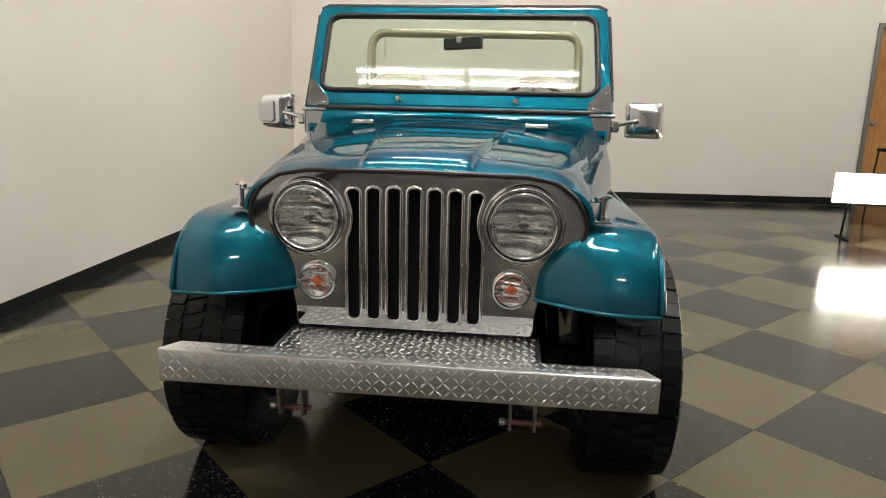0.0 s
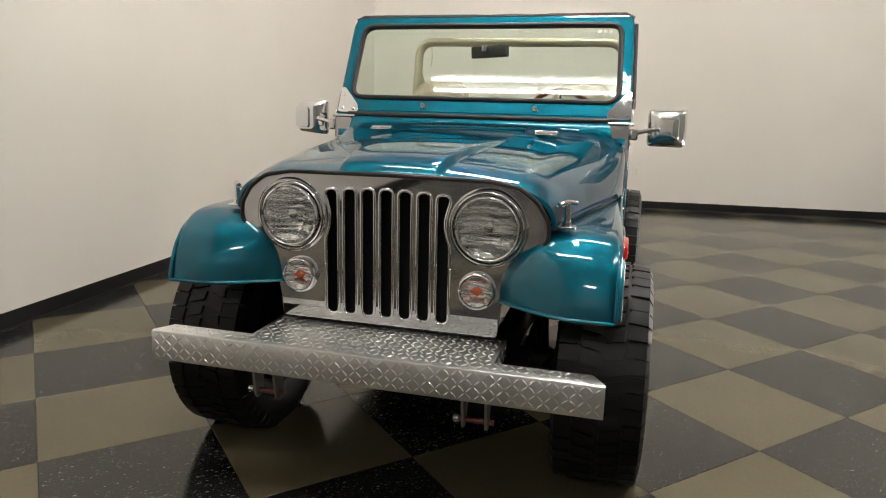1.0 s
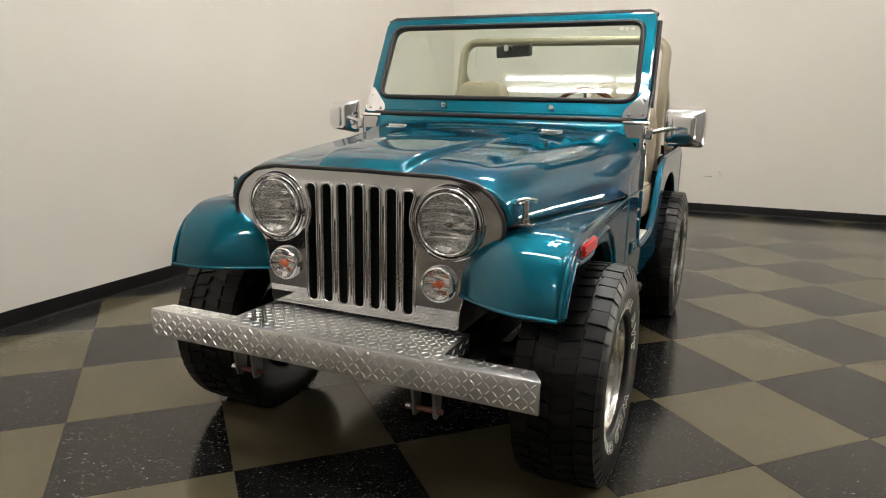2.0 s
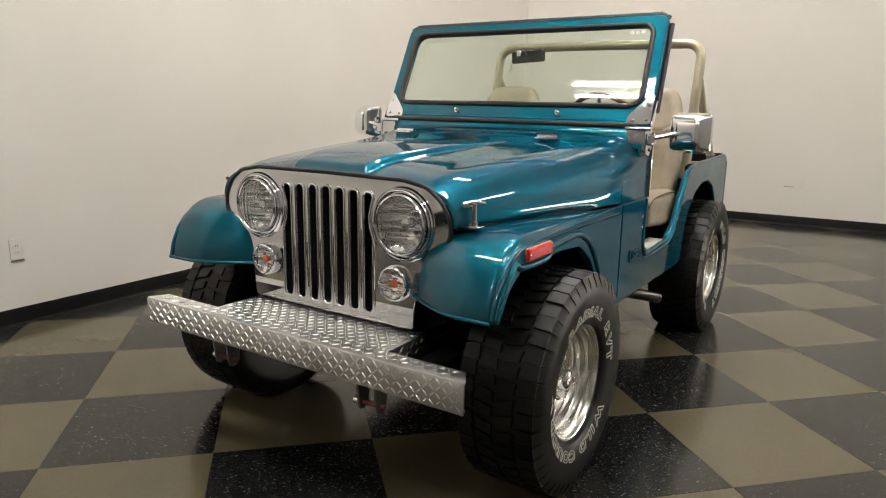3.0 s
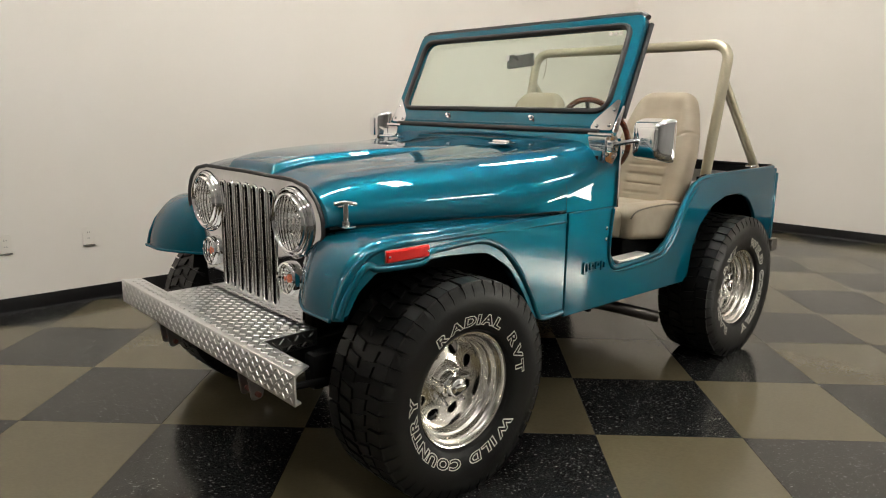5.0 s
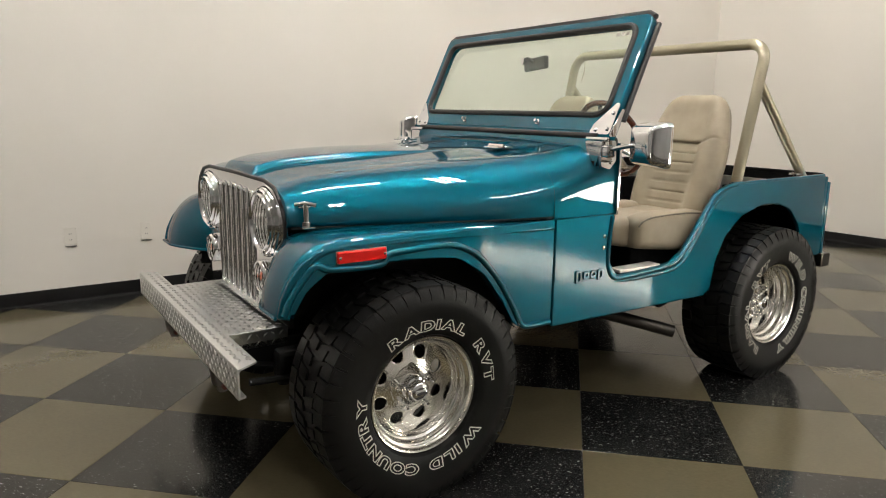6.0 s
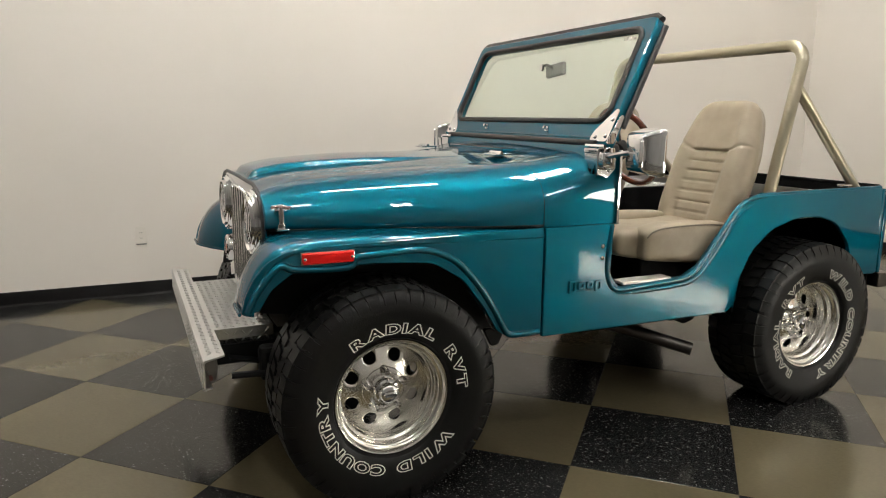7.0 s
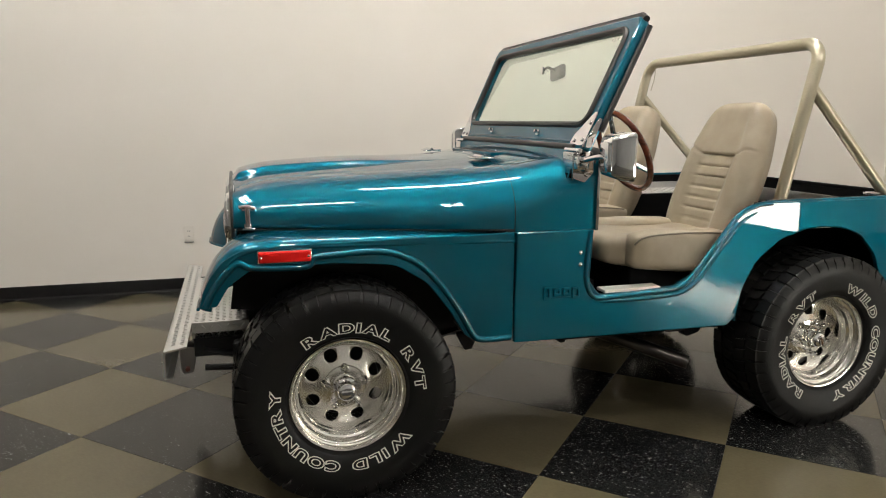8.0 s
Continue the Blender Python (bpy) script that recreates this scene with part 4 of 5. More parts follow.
    # faint maker's mark in the pane's corner
    for k in range(3):
        x0 = 0.535 + 0.026 * k
        part("pane_mark", slab(x0, x0 + 0.017, -0.008, 0.008, 0.0, 0.001, 0), PLATE, pane, "small pale mark of plain bars").matrix_basis = WS @ Matrix.Translation((0, top - 0.085, -0.002))
    # inside mirror
    stem = part("mirror_stem", tube(curve_path([(-0.006, 1.052, 1.546), (-0.006, 1.072, 1.556), (-0.004, 1.088, 1.554), (0.0, 1.108, 1.540)], 4), 0.007, 10), SEAL, ws)
    part("mirror_button", slab(-0.019, 0.007, 1.040, 1.052, 1.528, 1.560, 0.004), STEEL, stem)
    body = slab(-0.1, 0.1, -0.014, 0.012, -0.031, 0.031, 0.010, 3)
    for v in body.verts:
        v.co.z *= 1.08 - 1.2 * abs(v.co.x - 0.01)
    body.transform(Matrix.Translation((0.008, 1.122, 1.533)) @ Matrix.Rotation(radians(-11), 4, "Z") @ Matrix.Rotation(radians(-3), 4, "Y"))
    part("inside_mirror", body, SEAL, ws, "black inside mirror")
    # the frame stands a little twisted: its passenger side leans forward
    for ob in [ws] + list(ws.children):
        if "mirror" in ob.name or ob.name.startswith("pane"):
            continue
        for v in ob.data.vertices:
            h, f = max(0.0, (v.co.z - 1.25) / 0.45), (0.70 - v.co.x) / 1.4
            v.co.y -= 0.036 * h * f
            v.co.z -= 0.010 * h * f


def make_mirror(car, sx):
    """A chrome side mirror on an arm."""
    fix = (lambda b: b) if sx > 0 else mirrored
    loop = rounded([(-0.078, -0.078), (0.078, -0.078), (0.078, 0.078), (-0.078, 0.078)], 0.02, 5)
    rows = []
    for f, d in ((0.50, -0.064), (0.66, -0.063), (0.80, -0.056), (0.90, -0.040), (0.965, -0.018), (0.985, -0.012), (1.02, 0.0), (1.02, 0.016), (0.97, 0.02), (0.93, 0.016)):
        rows.append([(x * f, d, z * f) for x, z in loop])
    bm = loft(rows, closed=True)
    bm.faces.new([v for v in bm.verts][:len(loop)])
    m = Matrix.Translation((0.880, 0.962, 1.190)) @ Matrix.Rotation(radians(-14 if sx > 0 else 26), 4, "Z") @ Matrix.Scale(1.08, 4)
    bm.transform(m)
    head = part("side_mirror", fix(bm), CHROME, car, "chrome side mirror on a bracket arm", 45)
    g = plate([rounded([(-0.072, -0.072), (0.072, -0.072), (0.072, 0.072), (-0.072, 0.072)], 0.018, 5)], 0.003, m @ Matrix.Translation((0, 0.012, 0)) @ on_front(0))
    part("mirror_glass", fix(g), CHROME, head)
    pad = []
    for f, d in ((0.62, -0.060), (0.60, -0.070), (0.54, -0.073), (0.30, -0.074)):
        pad.append([m @ Vector((x * f + 0.016, d, z * f)) for x, z in loop])
    part("back_pad", fix(loft(pad, closed=True, caps=True)), CHROME, head)
    # brace pressed across the back and the arm
    for z0, z1, name in ((0.05, 0.062, "upper_brace"), (-0.062, -0.05, "lower_brace")):
        part(name, fix(tube([m @ Vector((-0.020, -0.066, z0 * 0.35)), m @ Vector((0.066, -0.028, z1))], 0.006, 8)), CHROME, head)
    arm = part("arm", fix(tube(curve_path([(SIDE + 0.012, 0.868, 1.160), (0.765, 0.876, 1.172), (0.82, 0.888, 1.184), (0.858, 0.900, 1.188)], 5), 0.010, 10)), CHROME, head)
    part("ball_joint", fix(lathe([(0, 0.012), (0.009, 0.008), (0.012, 0), (0.009, -0.008), (0, -0.012)], 14, at=(0.858, 0.900, 1.188))), CHROME, arm)
    part("clamp", fix(slab(SIDE + 0.004, SIDE + 0.04, 0.848, 0.892, 1.135, 1.185, 0.008)), CHROME, arm)


# ---- wheels ----
R_TYRE = 0.387


def make_letters(wheel, words):
    """Outlined letters that run clockwise round the sidewall."""
    for word, a0, a1 in words:
        cut = []
        for ch in word:
            cu = bpy.data.curves.new("letter", "FONT")
            cu.body, cu.size, cu.align_x = ch, 0.047, "CENTER"
            cu.fill_mode, cu.bevel_depth, cu.bevel_resolution, cu.resolution_u = "NONE", 0.0015, 0, 3
            cu.offset = 0.0022
            bm = baked(cu)
            long = [e for e in bm.edges if e.calc_length() > 0.006]
            bmesh.ops.subdivide_edges(bm, edges=long, cuts=6, use_grid_fill=True)
            xs = [v.co.x for v in bm.verts]
            for v in bm.verts:
                v.co.x -= (min(xs) + max(xs)) / 2
            cut.append((bm, (max(xs) - min(xs)) * 1.55))
        # even gaps between letters of uneven width
        span = abs(radians(a1 - a0)) * 0.252
        gap = (span - sum(w for _, w in cut) + (cut[0][1] + cut[-1][1]) / 2) / (len(cut) - 1)
        s = 0.0
        for k, (bm, w) in enumerate(cut):
            if k:
                s += cut[k - 1][1] / 2 + gap + w / 2
            t = radians(a0) - s / 0.252
            out, run = Vector((0, math.cos(t), math.sin(t))), Vector((0, math.sin(t), -math.cos(t)))
            for v in bm.verts:
                p = v.co.copy()
                q = out * (0.2345 + p.y) + run * (p.x * 1.55)
                v.co = Vector((sidewall(math.hypot(q.y, q.z)) + 0.0006 + p.z * 0.7, q.y, q.z))
            part("letter", bm, LETTER, wheel, "white outlined raised letter")


WALLPROF = [(0.198, 0.092), (0.206, 0.110), (0.214, 0.127), (0.225, 0.134), (0.245, 0.1385), (0.275, 0.1425), (0.305, 0.146), (0.330, 0.146), (0.350, 0.141), (0.364, 0.134), (0.372, 0.124)]


def sidewall(r):
    for (r0, h0), (r1, h1) in zip(WALLPROF, WALLPROF[1:]):
        if r0 <= r <= r1:
            return h0 + (h1 - h0) * (r - r0) / (r1 - r0)
    return 0.13


def tyre_mesh():
    prof = WALLPROF + [(0.378, 0.07), (0.3785, 0.0), (0.378, -0.07)] + [(r, -h) for r, h in WALLPROF[::-1]]
    return lathe(prof, 72)


def tread_mesh():
    bm = bmesh.new()
    n = 46

    def block(points, high):
        """points: (angle, width) corners; the block stands on the carcass."""
        low, top = [], []
        for a, w, r0 in points:
            low.append(bm.verts.new((w, (r0 - 0.012) * math.cos(a), (r0 - 0.012) * math.sin(a))))
            top.append(bm.verts.new((w * 0.985, (r0 + high) * math.cos(a), (r0 + high) * math.sin(a))))
        bm.faces.new(top)
        for i in range(len(low)):
            j = (i + 1) % len(low)
            bm.faces.new((low[i], low[j], top[j], top[i]))

    step = 2 * math.pi / n
    rng = random.Random(4)
    for k in range(n):
        for s in (-1, 1):
            a = k * step + (0 if s > 0 else step * 0.5) + rng.uniform(-0.08, 0.08) * step
            # shoulder lug that runs over the edge
            g = 0.468 * step if k % 2 else 0.45 * step
            r0 = 0.3785
            block([(a - g, s * 0.080, r0), (a + g * 0.9, s * 0.074, r0), (a + g, s * 0.134, r0 - 0.004), (a - g * 0.9, s * 0.134, r0 - 0.004)], 0.0085)
            block([(a - g * 0.85, s * 0.1335, 0.372), (a + g * 0.95, s * 0.1335, 0.372), (a + g * 0.85, s * 0.1455, 0.346), (a - g * 0.8, s * 0.1455, 0.346)], 0.006)
            # middle blocks, skewed
            q = a + step * 0.3
            block([(q - g * 0.9, s * 0.068, r0), (q - g * 0.35, s * 0.010, r0), (q + g * 0.98, s * 0.006, r0), (q + g * 0.6, s * 0.064, r0)], 0.0085)
    return bm


def drilled_face(n=8, ring=0.122, hole=0.0235, half=0.027, outer=0.161):
    """The domed face of the rim, with round holes."""
    bm = bmesh.new()

    def high(r):
        return 0.0 + 0.027 * (1 - smooth_step(0.045, 0.158, r))

    def at(r, a, drop=0.0):
        return bm.verts.new((high(r) - drop, r * math.cos(a), r * math.sin(a)))

    def strip(a, b):
        for i in range(len(a)):
            k = (i + 1) % len(a)
            bm.faces.new((a[i], a[k], b[k], b[i]))

    turns = []
    for s in range(n):
        mid = 2 * math.pi * (s + 0.5) / n
        edge, inner, layers = [], [], [[] for _ in range(5)]
        for k in range(24):
            f = 2 * math.pi * k / 24
            u, v = math.cos(f), math.sin(f)
            q = max(abs(u), abs(v))
            if v > 0.999 * q - 1e-6:
                turns.append(mid + u / q * math.pi / n)
            r1, a1 = ring + v / q * half, mid + u / q * math.pi / n
            p1 = Vector((r1 * math.cos(a1), r1 * math.sin(a1)))
            c = Vector((ring * math.cos(mid), ring * math.sin(mid)))
            out, run = c.normalized(), Vector((-c.y, c.x)).normalized()
            p0 = c + run * (u * hole) + out * (v * hole)
            for i, row in enumerate(layers):
                p = p0.lerp(p1, (i / 4) ** 1.3)
                row.append(at(p.length, math.atan2(p.y, p.x), 0.0025 if i == 0 else 0.0))
            inner.append(at(p0.length, math.atan2(p0.y, p0.x), 0.008))
        for a, b in zip([inner] + layers, layers):
            strip(a, b)
    turns = sorted({round(a % (2 * math.pi), 6) for a in turns})
    rings = [[at(r, a) for a in turns] for r in (0.02, 0.04, 0.055, 0.07, 0.083, ring - half)]
    rings2 = [[at(r, a) for a in turns] for r in (ring + half, 0.156, outer)]
    for group in (rings, rings2):
        for a, b in zip(group, group[1:]):
            strip(a, b)
    bmesh.ops.remove_doubles(bm, verts=bm.verts, dist=2e-5)
    bmesh.ops.recalc_face_normals(bm, faces=bm.faces)
    return bm


def make_wheel(car):
    hub = part("wheel", lathe([(0.0, -0.06), (0.05, -0.06), (0.055, -0.07), (0.055, -0.14), (0.0, -0.14)], 32), BLACK, car, "off-road tyre with white outlined lettering on a polished alloy rim")
    part("tyre", tyre_mesh(), RUBBER, hub, "black all-terrain tyre", 28)
    tagged(part("tread", tread_mesh(), RUBBER, hub, "deep blocky tread", 28), kind="stuff")
    make_letters(hub, (("RADIAL", 121, 59), ("RVT", 34, 7), ("WILD", -46, -83), ("COUNTRY", -105, -185)))
    # rim: lip, stepped barrel, then the drilled face
    barrel = [(0.198, 0.090), (0.207, 0.102), (0.207, 0.112), (0.203, 0.116), (0.197, 0.114), (0.194, 0.104), (0.190, 0.097), (0.186, 0.096), (0.181, 0.093), (0.178, 0.084), (0.177, 0.072), (0.174, 0.067), (0.169, 0.065), (0.166, 0.058), (0.165, 0.044), (0.162, 0.039), (0.160, 0.036), (0.159, 0.028), (0.158, 0.0), (0.156, -0.03)]
    rim = part("rim", lathe(barrel, 72), ALLOY, hub, "polished alloy rim with eight round holes", 50)
    part("rim_face", drilled_face(), ALLOY, rim, "", 40)
    part("hub_flange", lathe([(0.0, 0.024), (0.045, 0.024), (0.078, 0.022), (0.086, 0.014)], 40), ALLOY, rim)
    for k in range(5):
        t = 2 * math.pi * (k + 0.25) / 5
        y, z = 0.070 * math.cos(t), 0.070 * math.sin(t)
        part("lug_nut", lathe([(0, 0.072), (0.005, 0.071), (0.0105, 0.062), (0.0125, 0.050), (0.0125, 0.030), (0.0155, 0.026), (0.0155, 0.014)], 12, at=(0, y, z)), CHROME, rim)
    part("hub_cap", lathe([(0, 0.090), (0.014, 0.090), (0.029, 0.087), (0.034, 0.081), (0.035, 0.056), (0.042, 0.054), (0.045, 0.048), (0.045, 0.019)], 32), CHROME, rim, "chrome locking hub")
    part("hub_dial", slab(0.088, 0.097, -0.022, 0.022, -0.007, 0.007, 0.002), CHROME, rim)
    for k in range(8):
        t = 2 * math.pi * k / 8
        bolt("hub_bolt", (0.053, 0.0395 * math.cos(t), 0.0395 * math.sin(t)), (1, 0, 0), 0.0045, rim)
    part("brake_drum", lathe([(0.0, -0.055), (0.135, -0.06), (0.140, -0.07), (0.140, -0.12)], 32), BLACK, hub)
    return hub


def make_wheels(car):
    x0, x1 = 0.695, 0.672
    front = make_wheel(car)
    front.matrix_basis = pose(x0, -0.02, R_TYRE - 0.014)
    copy_thing(front, pose(x1, 2.066, R_TYRE - 0.014, 113))
    copy_thing(front, pose(-x0, -0.02, R_TYRE - 0.014, 40, 0, 180))
    copy_thing(front, pose(-x1, 2.066, R_TYRE - 0.014, 70, 0, 180))


# ---- interior ----
def pad_ring(cx, cy, cz, hw, hd, r, across, deep, n=6):
    """A rounded rectangle, hw by hd, at a centre, in the plane of two axes."""
    pts = rounded([(-hw, -hd), (hw, -hd), (hw, hd), (-hw, hd)], r, n)
    c = Vector((cx, cy, cz))
    return [c + across * a + deep * b for a, b in pts]


def make_seat(car, cx):
    across = Vector((1, 0, 0))
    seat = new("seat")
    seat.parent = car
    seat["label"] = "tan vinyl high-back bucket seat with stitched pleats"
    # backrest, leaning back: bolsters, a pleated panel and a headrest above a seam
    lean = radians(20)
    upv, deep = Vector((0, math.sin(lean), math.cos(lean))), Vector((0, math.cos(lean), -math.sin(lean)))
    foot = Vector((cx, 1.645, 0.80))
    keys = [(0.0, 0.185, 0.05), (0.02, 0.203, 0.066), (0.12, 0.215, 0.076), (0.25, 0.214, 0.078), (0.34, 0.211, 0.077), (0.40, 0.203, 0.076), (0.46, 0.189, 0.074), (0.52, 0.173, 0.071), (0.56, 0.160, 0.066), (0.59, 0.145, 0.058), (0.612, 0.125, 0.045), (0.625, 0.102, 0.031), (0.632, 0.070, 0.014)]

    def profile(s):
        for i in range(len(keys) - 1):
            if s <= keys[i + 1][0]:
                break
        a, b, c, d = keys[max(0, i - 1)], keys[i], keys[i + 1], keys[min(len(keys) - 1, i + 2)]
        h = c[0] - b[0]
        t = min(1.0, (s - b[0]) / h)
        out = []
        for k in (1, 2):
            m0, m1 = (c[k] - a[k]) / (c[0] - a[0]) * h, (d[k] - b[k]) / (d[0] - b[0]) * h
            out.append((2 * t ** 3 - 3 * t ** 2 + 1) * b[k] + (t ** 3 - 2 * t ** 2 + t) * m0 + (3 * t ** 2 - 2 * t ** 3) * c[k] + (t ** 3 - t ** 2) * m1)
        return out[0] * 1.07, out[1]

    def dent(s, f):
        """How far the front face sinks at height s and fraction f of the half width."""
        a = abs(f)
        out = 0.0
        if s < 0.375:
            out += 0.022 * (1 - smooth_step(0.40, 0.66, a))
            if a < 0.5:
                k = ((s - 0.07) / 0.05) % 1.0
                if 0.05 < s < 0.345:
                    out += 0.008 * max(0.0, 1 - min(k, 1 - k) / 0.14) * (1 - smooth_step(0.42, 0.5, a))
        else:
            out += 0.012 * (1 - smooth_step(0.52, 0.74, a)) * (1 - smooth_step(0.50, 0.60, s))
        crease = 0.372 + 0.03 * smooth_step(0.42, 0.9, a)
        out += 0.009 * max(0.0, 1 - abs(s - crease) / 0.008)
        return out
    rows = []
    for i in range(106):
        s = 0.632 * i / 105
        hw, hd = profile(s)
        c = foot + upv * s
        row = []
        for k in range(33):
            f = -1 + 2 * k / 32
            round_in = hd * 0.85 * (1 - math.sqrt(max(0.0, 1 - max(0.0, (abs(f) - 0.72) / 0.28) ** 2)))
            row.append(c + across * (f * hw) - deep * (hd - round_in - dent(s, f)))
        for k in range(1, 12):
            f = 1 - 2 * k / 12
            round_in = hd * 0.8 * (1 - math.sqrt(max(0.0, 1 - max(0.0, (abs(f) - 0.75) / 0.25) ** 2)))
            row.append(c + across * (f * hw) + deep * (hd - round_in))
        rows.append(row)
    back = part("backrest", loft(rows, closed=True, caps=True), VINYL, seat, "", 80)
    # seat cushion with raised side
    rows = []
    for y, hw, hz, cz in ((1.065, 0.13, 0.02, 0.79), (1.072, 0.155, 0.040, 0.79), (1.095, 0.172, 0.056, 0.79), (1.16, 0.19, 0.066, 0.788), (1.35, 0.21, 0.072, 0.770), (1.50, 0.226, 0.080, 0.762), (1.60, 0.22, 0.080, 0.768), (1.68, 0.20, 0.078, 0.775)):
        rows.append(pad_ring(cx, y, cz, hw, hz, hz * 0.72, across, Vector((0, 0, 1))))
    base = part("cushion", loft(rows, closed=True, caps=True), VINYL, seat, "", 80)
    for e in (-1, 1):
        rows = []
        for y, hw, hz, cz in ((1.156, 0.026, 0.036, 0.788), (1.164, 0.042, 0.056, 0.788), (1.186, 0.054, 0.070, 0.790), (1.25, 0.060, 0.080, 0.792), (1.35, 0.061, 0.087, 0.788), (1.45, 0.062, 0.092, 0.781), (1.58, 0.060, 0.090, 0.777), (1.66, 0.05, 0.080, 0.77)):
            rows.append(pad_ring(cx + e * 0.186, y, cz, hw, hz, hw * 0.7, across, Vector((0, 0, 1))))
        bolster = part("bolster", loft(rows, closed=True, caps=True), VINYL, seat, "", 80)
        pts = [(cx + e * 0.233, 1.168, 0.822), (cx + e * 0.237, 1.20, 0.848), (cx + e * 0.238, 1.28, 0.860), (cx + e * 0.238, 1.48, 0.862), (cx + e * 0.236, 1.64, 0.848)]
        part("piping", tube(curve_path(pts, 5), 0.004, 6), SEAMCORD, bolster)
    part("seat_pan", slab(cx - 0.19, cx + 0.19, 1.18, 1.62, 0.60, 0.72, 0.01), LINER, seat)
    part("seat_stand", slab(cx - 0.17, cx + 0.17, 1.22, 1.58, 0.485, 0.60, 0.0), LINER, seat)


SEAMCORD = material("stitched_seam", (0.15, 0.125, 0.09), 0.6)
relief(SEAMCORD, 600.0, 0.3)


def make_steering(car):
    c = Vector((0.365, 1.275, 1.185))
    tilt = radians(25)
    up, nrm = Vector((0, -math.sin(tilt), math.cos(tilt))), Vector((0, math.cos(tilt), math.sin(tilt)))
    side = Vector((1, 0, 0))
    path = [c + (side * math.cos(t) + up * math.sin(t)) * 0.182 for t in (2 * math.pi * k / 48 for k in range(48))]
    wheel = part("steering_wheel", tube(path, 0.0135, 12, ring=True), WOODRIM, car, "polished dark wood steering wheel")
    for a in (90, 210, 330):
        t = radians(a)
        d = side * math.cos(t) + up * math.sin(t)
        part("spoke", tube([c - nrm * 0.03 + d * 0.03, c + d * 0.176], 0.011, 8, squash=0.35), STEEL, wheel, "bright metal spoke")
    part("horn_button", tube([c - nrm * 0.045, c - nrm * 0.012], 0.042, 20), BLACK, wheel)
    part("steering_column", tube([c - nrm * 0.04, c - nrm * 0.45], 0.022, 12), BLACK, wheel)


def make_roll_bar(car):
    x, r = 0.640, 0.027
    top, lean = 1.646, 0.219

    def at(z):
        return 1.886 + (z - 0.98) * lean
    pts = [(x, at(0.90), 0.90), (x, at(0.98), 0.98), (x, at(1.3), 1.3)]
    q = 0.085
    for k in range(7):
        t = math.pi / 2 * k / 6
        z = top - q + q * math.sin(t)
        pts.append((x - q + q * math.cos(t), at(z), z))
    pts += [(0.3, at(top), top), (0, at(top), top)]
    pts = pts + [(-a, b, c) for a, b, c in pts[-2::-1]]
    bar = part("roll_bar", tube(pts, r, 16), GOLD, car, "champagne-coloured tubular roll bar", 60)
    for sx in (1, -1):
        part("rear_brace", tube([(sx * x, at(1.46), 1.465), (sx * x, 2.535, 0.93)], 0.0235, 14), GOLD, bar)
        part("base_flange", slab(sx * x - 0.05, sx * x + 0.05, 2.47, 2.57, 0.925, 0.935, 0.003), GOLD, bar)
        part("brace_bracket", slab(sx * 0.668 - 0.02, sx * 0.668 + 0.02, 2.33, 2.39, 1.0, 1.010, 0.003), STEEL, bar)
    part("cord", tube([(-0.568, at(1.62), 1.625), (-0.558, at(1.60), 1.60), (-0.552, at(1.55), 1.55), (-0.558, at(1.49), 1.49)], 0.0025, 6), GOLD, bar, "thin pale cord")


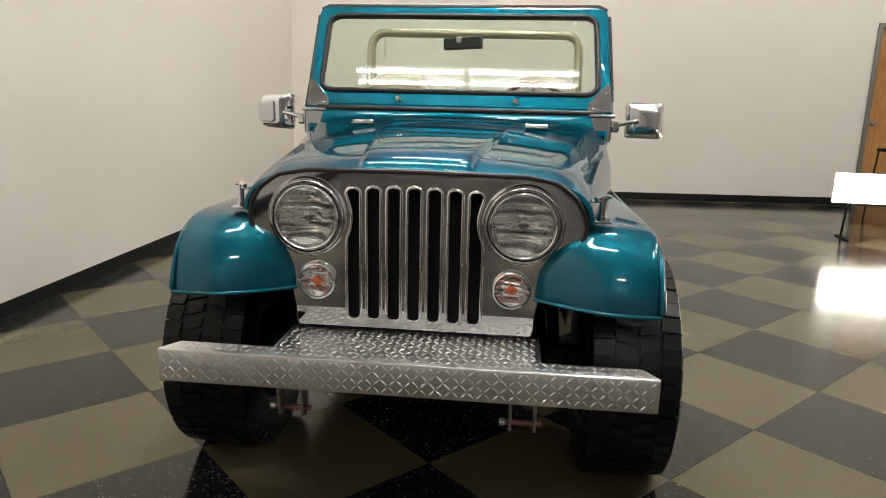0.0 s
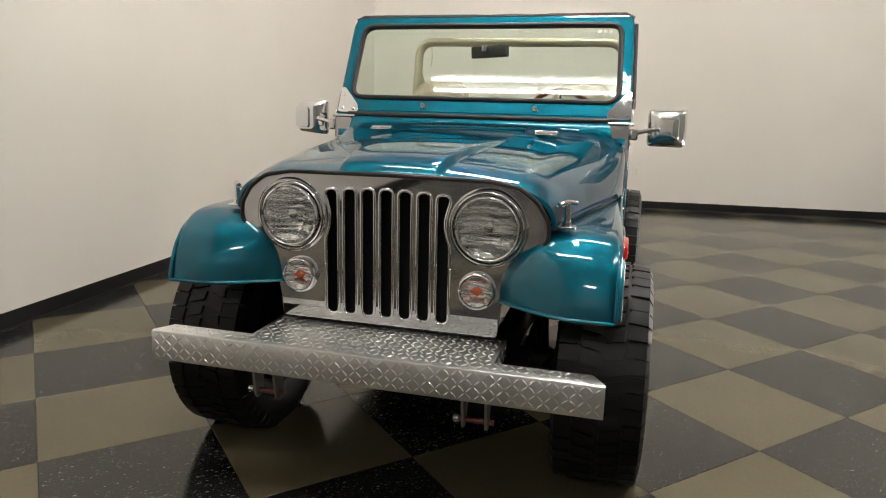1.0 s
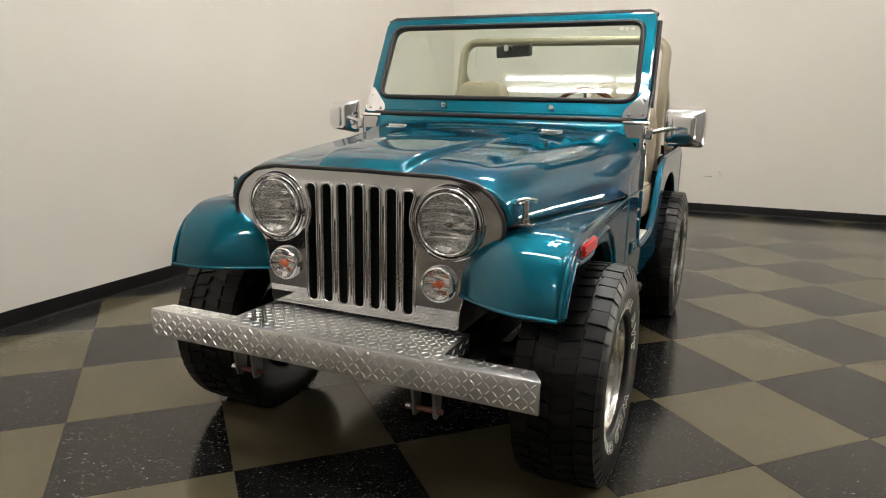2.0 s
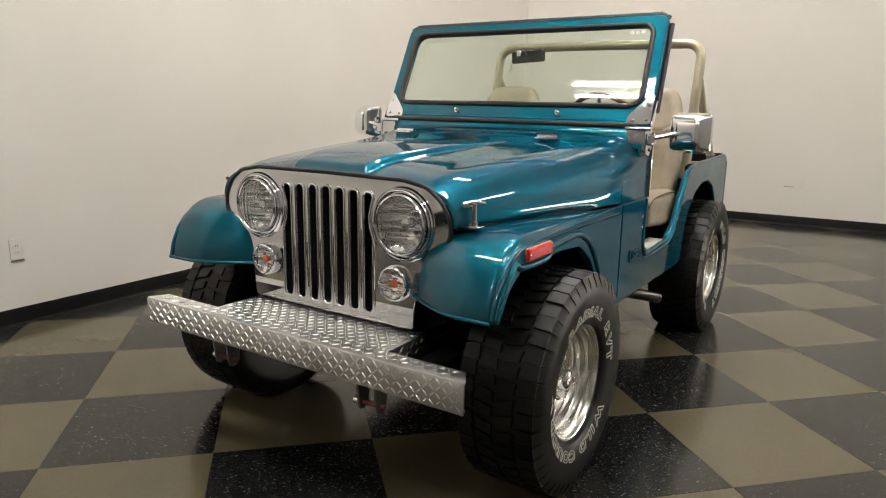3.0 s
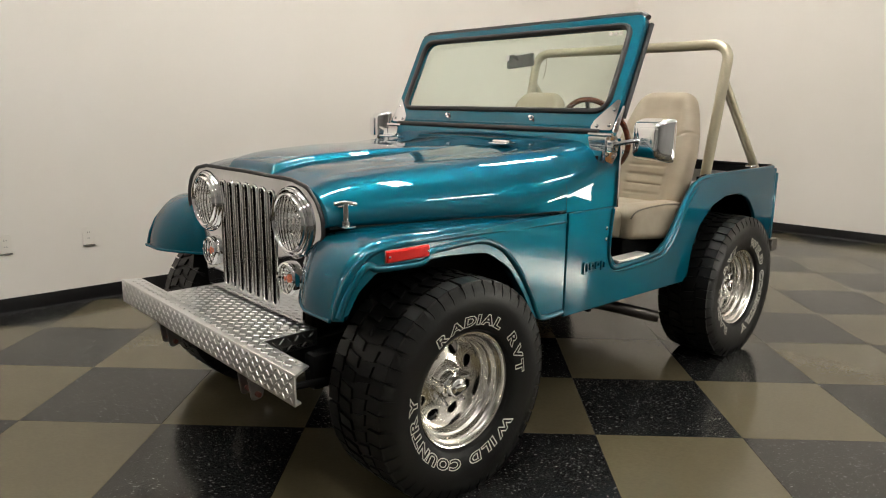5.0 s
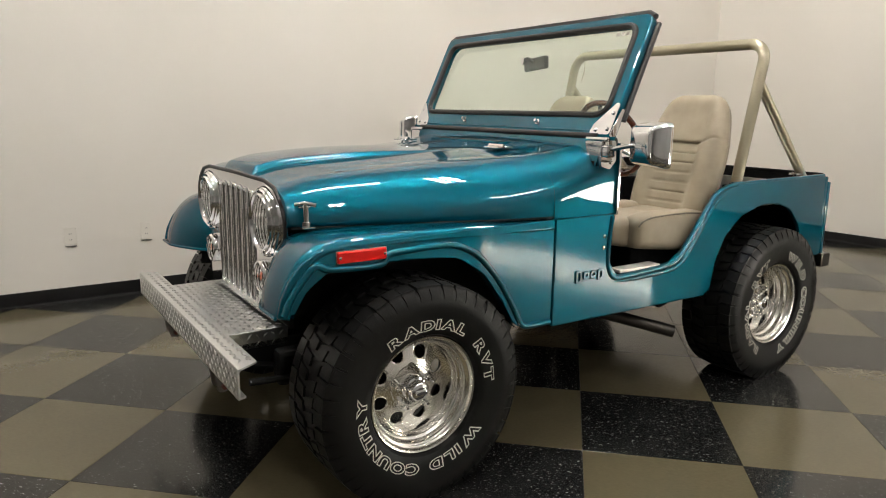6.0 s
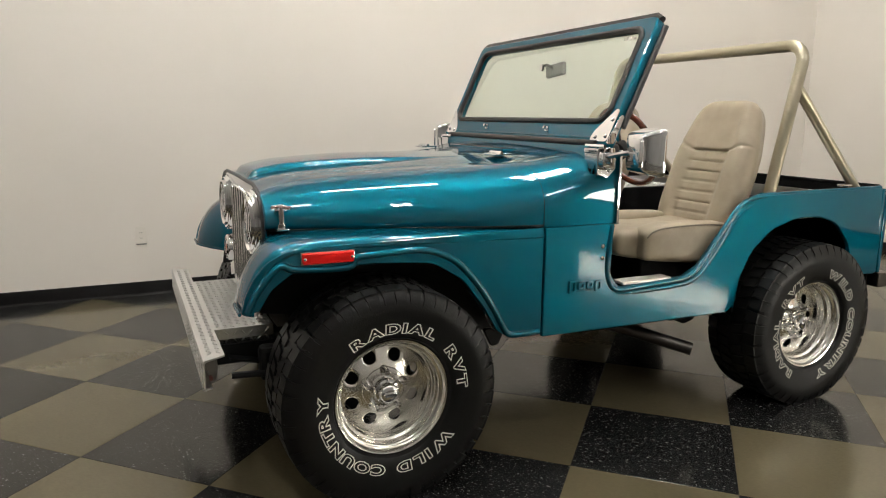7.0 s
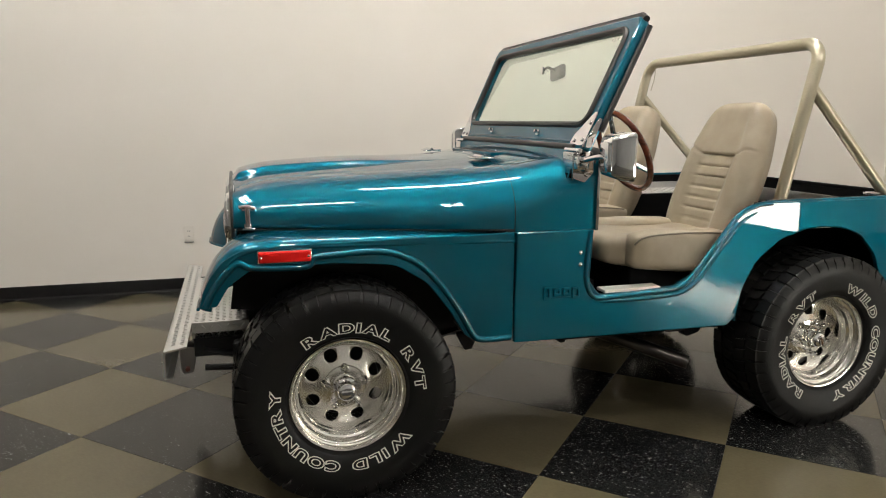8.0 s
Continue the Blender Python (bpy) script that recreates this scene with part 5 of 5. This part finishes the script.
def make_underbody(car):
    for sx in (1, -1):
        part("frame_rail", slab(sx * 0.36 - 0.035, sx * 0.36 + 0.035, -0.54, 2.58, 0.42, 0.52, 0.006), BLACK, car)
        for y, side in ((0.0, 1), (2.134, 1)):
            bow = curve_path([(sx * 0.42, y - 0.50, 0.45), (sx * 0.42, y - 0.25, 0.395), (sx * 0.42, y, 0.375), (sx * 0.42, y + 0.25, 0.395), (sx * 0.42, y + 0.5, 0.45)], 4)
            for k in range(3):
                part("leaf_spring", loft([[p + Vector((a, 0, -0.009 * k + b)) for a, b in ((-0.025, 0), (0.025, 0), (0.025, 0.008), (-0.025, 0.008))] for p in bow[2 * k:len(bow) - 2 * k]], closed=True, caps=True), BLACK, car)
            part("shock_absorber", tube([(sx * 0.47, y + 0.06, 0.36), (sx * 0.44, y + 0.14, 0.72)], 0.024, 10), BLACK, car)
    for y in (0.0, 2.134):
        part("axle", tube([(-0.6, y, 0.375), (0.6, y, 0.375)], 0.04, 14), BLACK, car)
        part("axle_housing", lathe([(0, 0.11), (0.06, 0.10), (0.10, 0.06), (0.12, 0), (0.10, -0.06), (0.06, -0.10), (0, -0.11)], 20, at=(0.12 if y else -0.18, y, 0.375)), BLACK, car)
    for sx in (1, -1):
        part("spring_hanger", slab(sx * 0.435 - 0.035, sx * 0.435 + 0.035, -0.40, -0.22, 0.36, 0.49, 0.02), BLACK, car)
    part("tie_rod", tube([(-0.55, 0.16, 0.33), (0.55, 0.16, 0.33)], 0.014, 8), BLACK, car)
    part("drag_link", tube([(0.46, -0.50, 0.40), (0.52, 0.10, 0.38)], 0.013, 8), BLACK, car)
    part("engine_block", slab(-0.22, 0.22, -0.25, 0.8, 0.40, 0.85, 0.03), BLACK, car)
    part("radiator", slab(-0.30, 0.30, -0.27, -0.22, 0.56, 1.02, 0.004), BLACK, car)
    part("oil_pan", slab(-0.16, 0.16, -0.02, 0.55, 0.33, 0.42, 0.03), BLACK, car)
    part("skid_plate", loft([[(x, 0.9, 0.43), (x, 1.0, 0.33), (x, 1.35, 0.33), (x, 1.45, 0.43)] for x in (-0.33, 0.33)]), BLACK, car)
    part("drive_shaft", tube([(0.0, 1.3, 0.42), (0.1, 2.05, 0.38)], 0.025, 10), BLACK, car)
    part("fuel_tank", slab(-0.3, 0.3, 1.75, 2.0, 0.40, 0.46, 0.02), BLACK, car)
    part("exhaust_pipe", tube(curve_path([(0.10, 0.95, 0.42), (0.34, 1.10, 0.40), (0.49, 1.25, 0.362), (0.665, 1.46, 0.298)], 5), 0.029, 16), STEELDARK, car, "dark steel exhaust tip")
    part("muffler", lathe([(0, 0.3), (0.06, 0.3), (0.07, 0.28), (0.07, -0.28), (0.06, -0.3), (0, -0.3)], 20, at=(0.0, 1.6, 0.40)), BLACK, car)
    for sx in (1, -1):
        part("body_mount", slab(sx * 0.48 - 0.08, sx * 0.48 + 0.08, 1.42, 1.52, 0.40, 0.47, 0.01), BLACK, car)
        part("spring_shackle", plate([rounded([(1.54, 0.46), (1.68, 0.46), (1.66, 0.36), (1.58, 0.34)], 0.03)], 0.05, on_side(sx * 0.45), 0.005), BLACK, car)
        part("brake_line_bar", tube([(sx * 0.46, 1.36, 0.43), (sx * 0.50, 1.72, 0.40)], 0.016, 8), BLACK, car)
    part("cross_bar", tube([(-0.36, -0.46, 0.43), (0.36, -0.46, 0.43)], 0.022, 10), BLACK, car)
    part("body_bracket", plate([rounded([(0.43, 0.50), (0.53, 0.50), (0.50, 0.43), (0.47, 0.425)], 0.012)], 0.02, on_side(0.60), 0.003), BLACK, car)
    part("brake_cable", tube(curve_path([(0.45, 1.45, 0.42), (0.5, 1.62, 0.40), (0.45, 1.85, 0.42)], 5), 0.008, 6), BLACK, car)


def make_car():
    car = new("off_road_car")
    car.matrix_basis = pose(-0.01, 0, 0)
    tagged(car, "teal open-top vintage off-road car with chrome trim on the tiled floor", "car")
    make_hood(car)
    make_cowl(car)
    make_tub(car)
    for sx in (1, -1):
        make_fender(car, sx)
        make_mirror(car, sx)
    make_grille(car)
    make_bumper(car)
    make_windshield(car)
    make_wheels(car)
    make_seat(car, 0.43)
    make_seat(car, -0.43)
    make_steering(car)
    make_roll_bar(car)
    make_underbody(car)


make_room()
make_car()
make_outlets()
hang_lights()
make_light_bank()
make_stool()


# ---- floor: square tiles laid at 45 degrees ----
def make_floor():
    bed = part("floor", slab(-2.8, 9.3, -9.2, 7.6, -0.10, -0.006, 0), GROUT)
    tagged(bed, "waxed checkerboard floor of black and taupe vinyl tiles", "floor", kind="structure")
    s, turn = 0.6, radians(45.9)
    u, v = Vector((math.cos(turn), math.sin(turn))), Vector((-math.sin(turn), math.cos(turn)))
    o = u * -0.1123 + v * -0.1436
    h = s / 2 - 0.0006

    def tile(name, mat):
        bm = bmesh.new()
        add_box(bm, Matrix.Translation((0, 0, -0.004)), h, h, 0.004)
        bm.edges.ensure_lookup_table()
        top = [e for e in bm.edges if all(w.co.z > -0.001 for w in e.verts)]
        bmesh.ops.bevel(bm, geom=top, offset=0.0008, segments=1, affect="EDGES")
        return part(name, bm, mat, bed)
    kinds = {}
    rest = {0: [], 1: []}
    for i in range(-24, 26):
        for j in range(-24, 26):
            c = o + (u * (i + 0.5) + v * (j + 0.5)) * s
            if not (-2.9 < c.x < 9.0 and -8.9 < c.y < back_y(c.x) + 0.35):
                continue
            k = (i + j) % 2
            near = -2.9 < c.x < 4.6 and -1.9 < c.y < 6.9 and not (c.x > 3.3 and c.y < 0.2)
            if not near:
                rest[k].append(c)
                continue
            m = pose(c.x, c.y, 0.0, 0, 0, 45.9)
            if k not in kinds:
                kinds[k] = tile("floor_tile", TILE_LIGHT if k else TILE_DARK)
                kinds[k].matrix_basis = m
            else:
                ob = new("floor_tile", kinds[k].data)
                ob.parent = bed
                ob.matrix_basis = m
    for k, name in ((0, "black_tiles"), (1, "taupe_tiles")):
        bm = bmesh.new()
        for c in rest[k]:
            add_box(bm, pose(c.x, c.y, -0.004, 0, 0, 45.9), h, h, 0.004)
        tagged(part(name, bm, TILE_LIGHT if k else TILE_DARK, bed), kind="stuff")


make_floor()
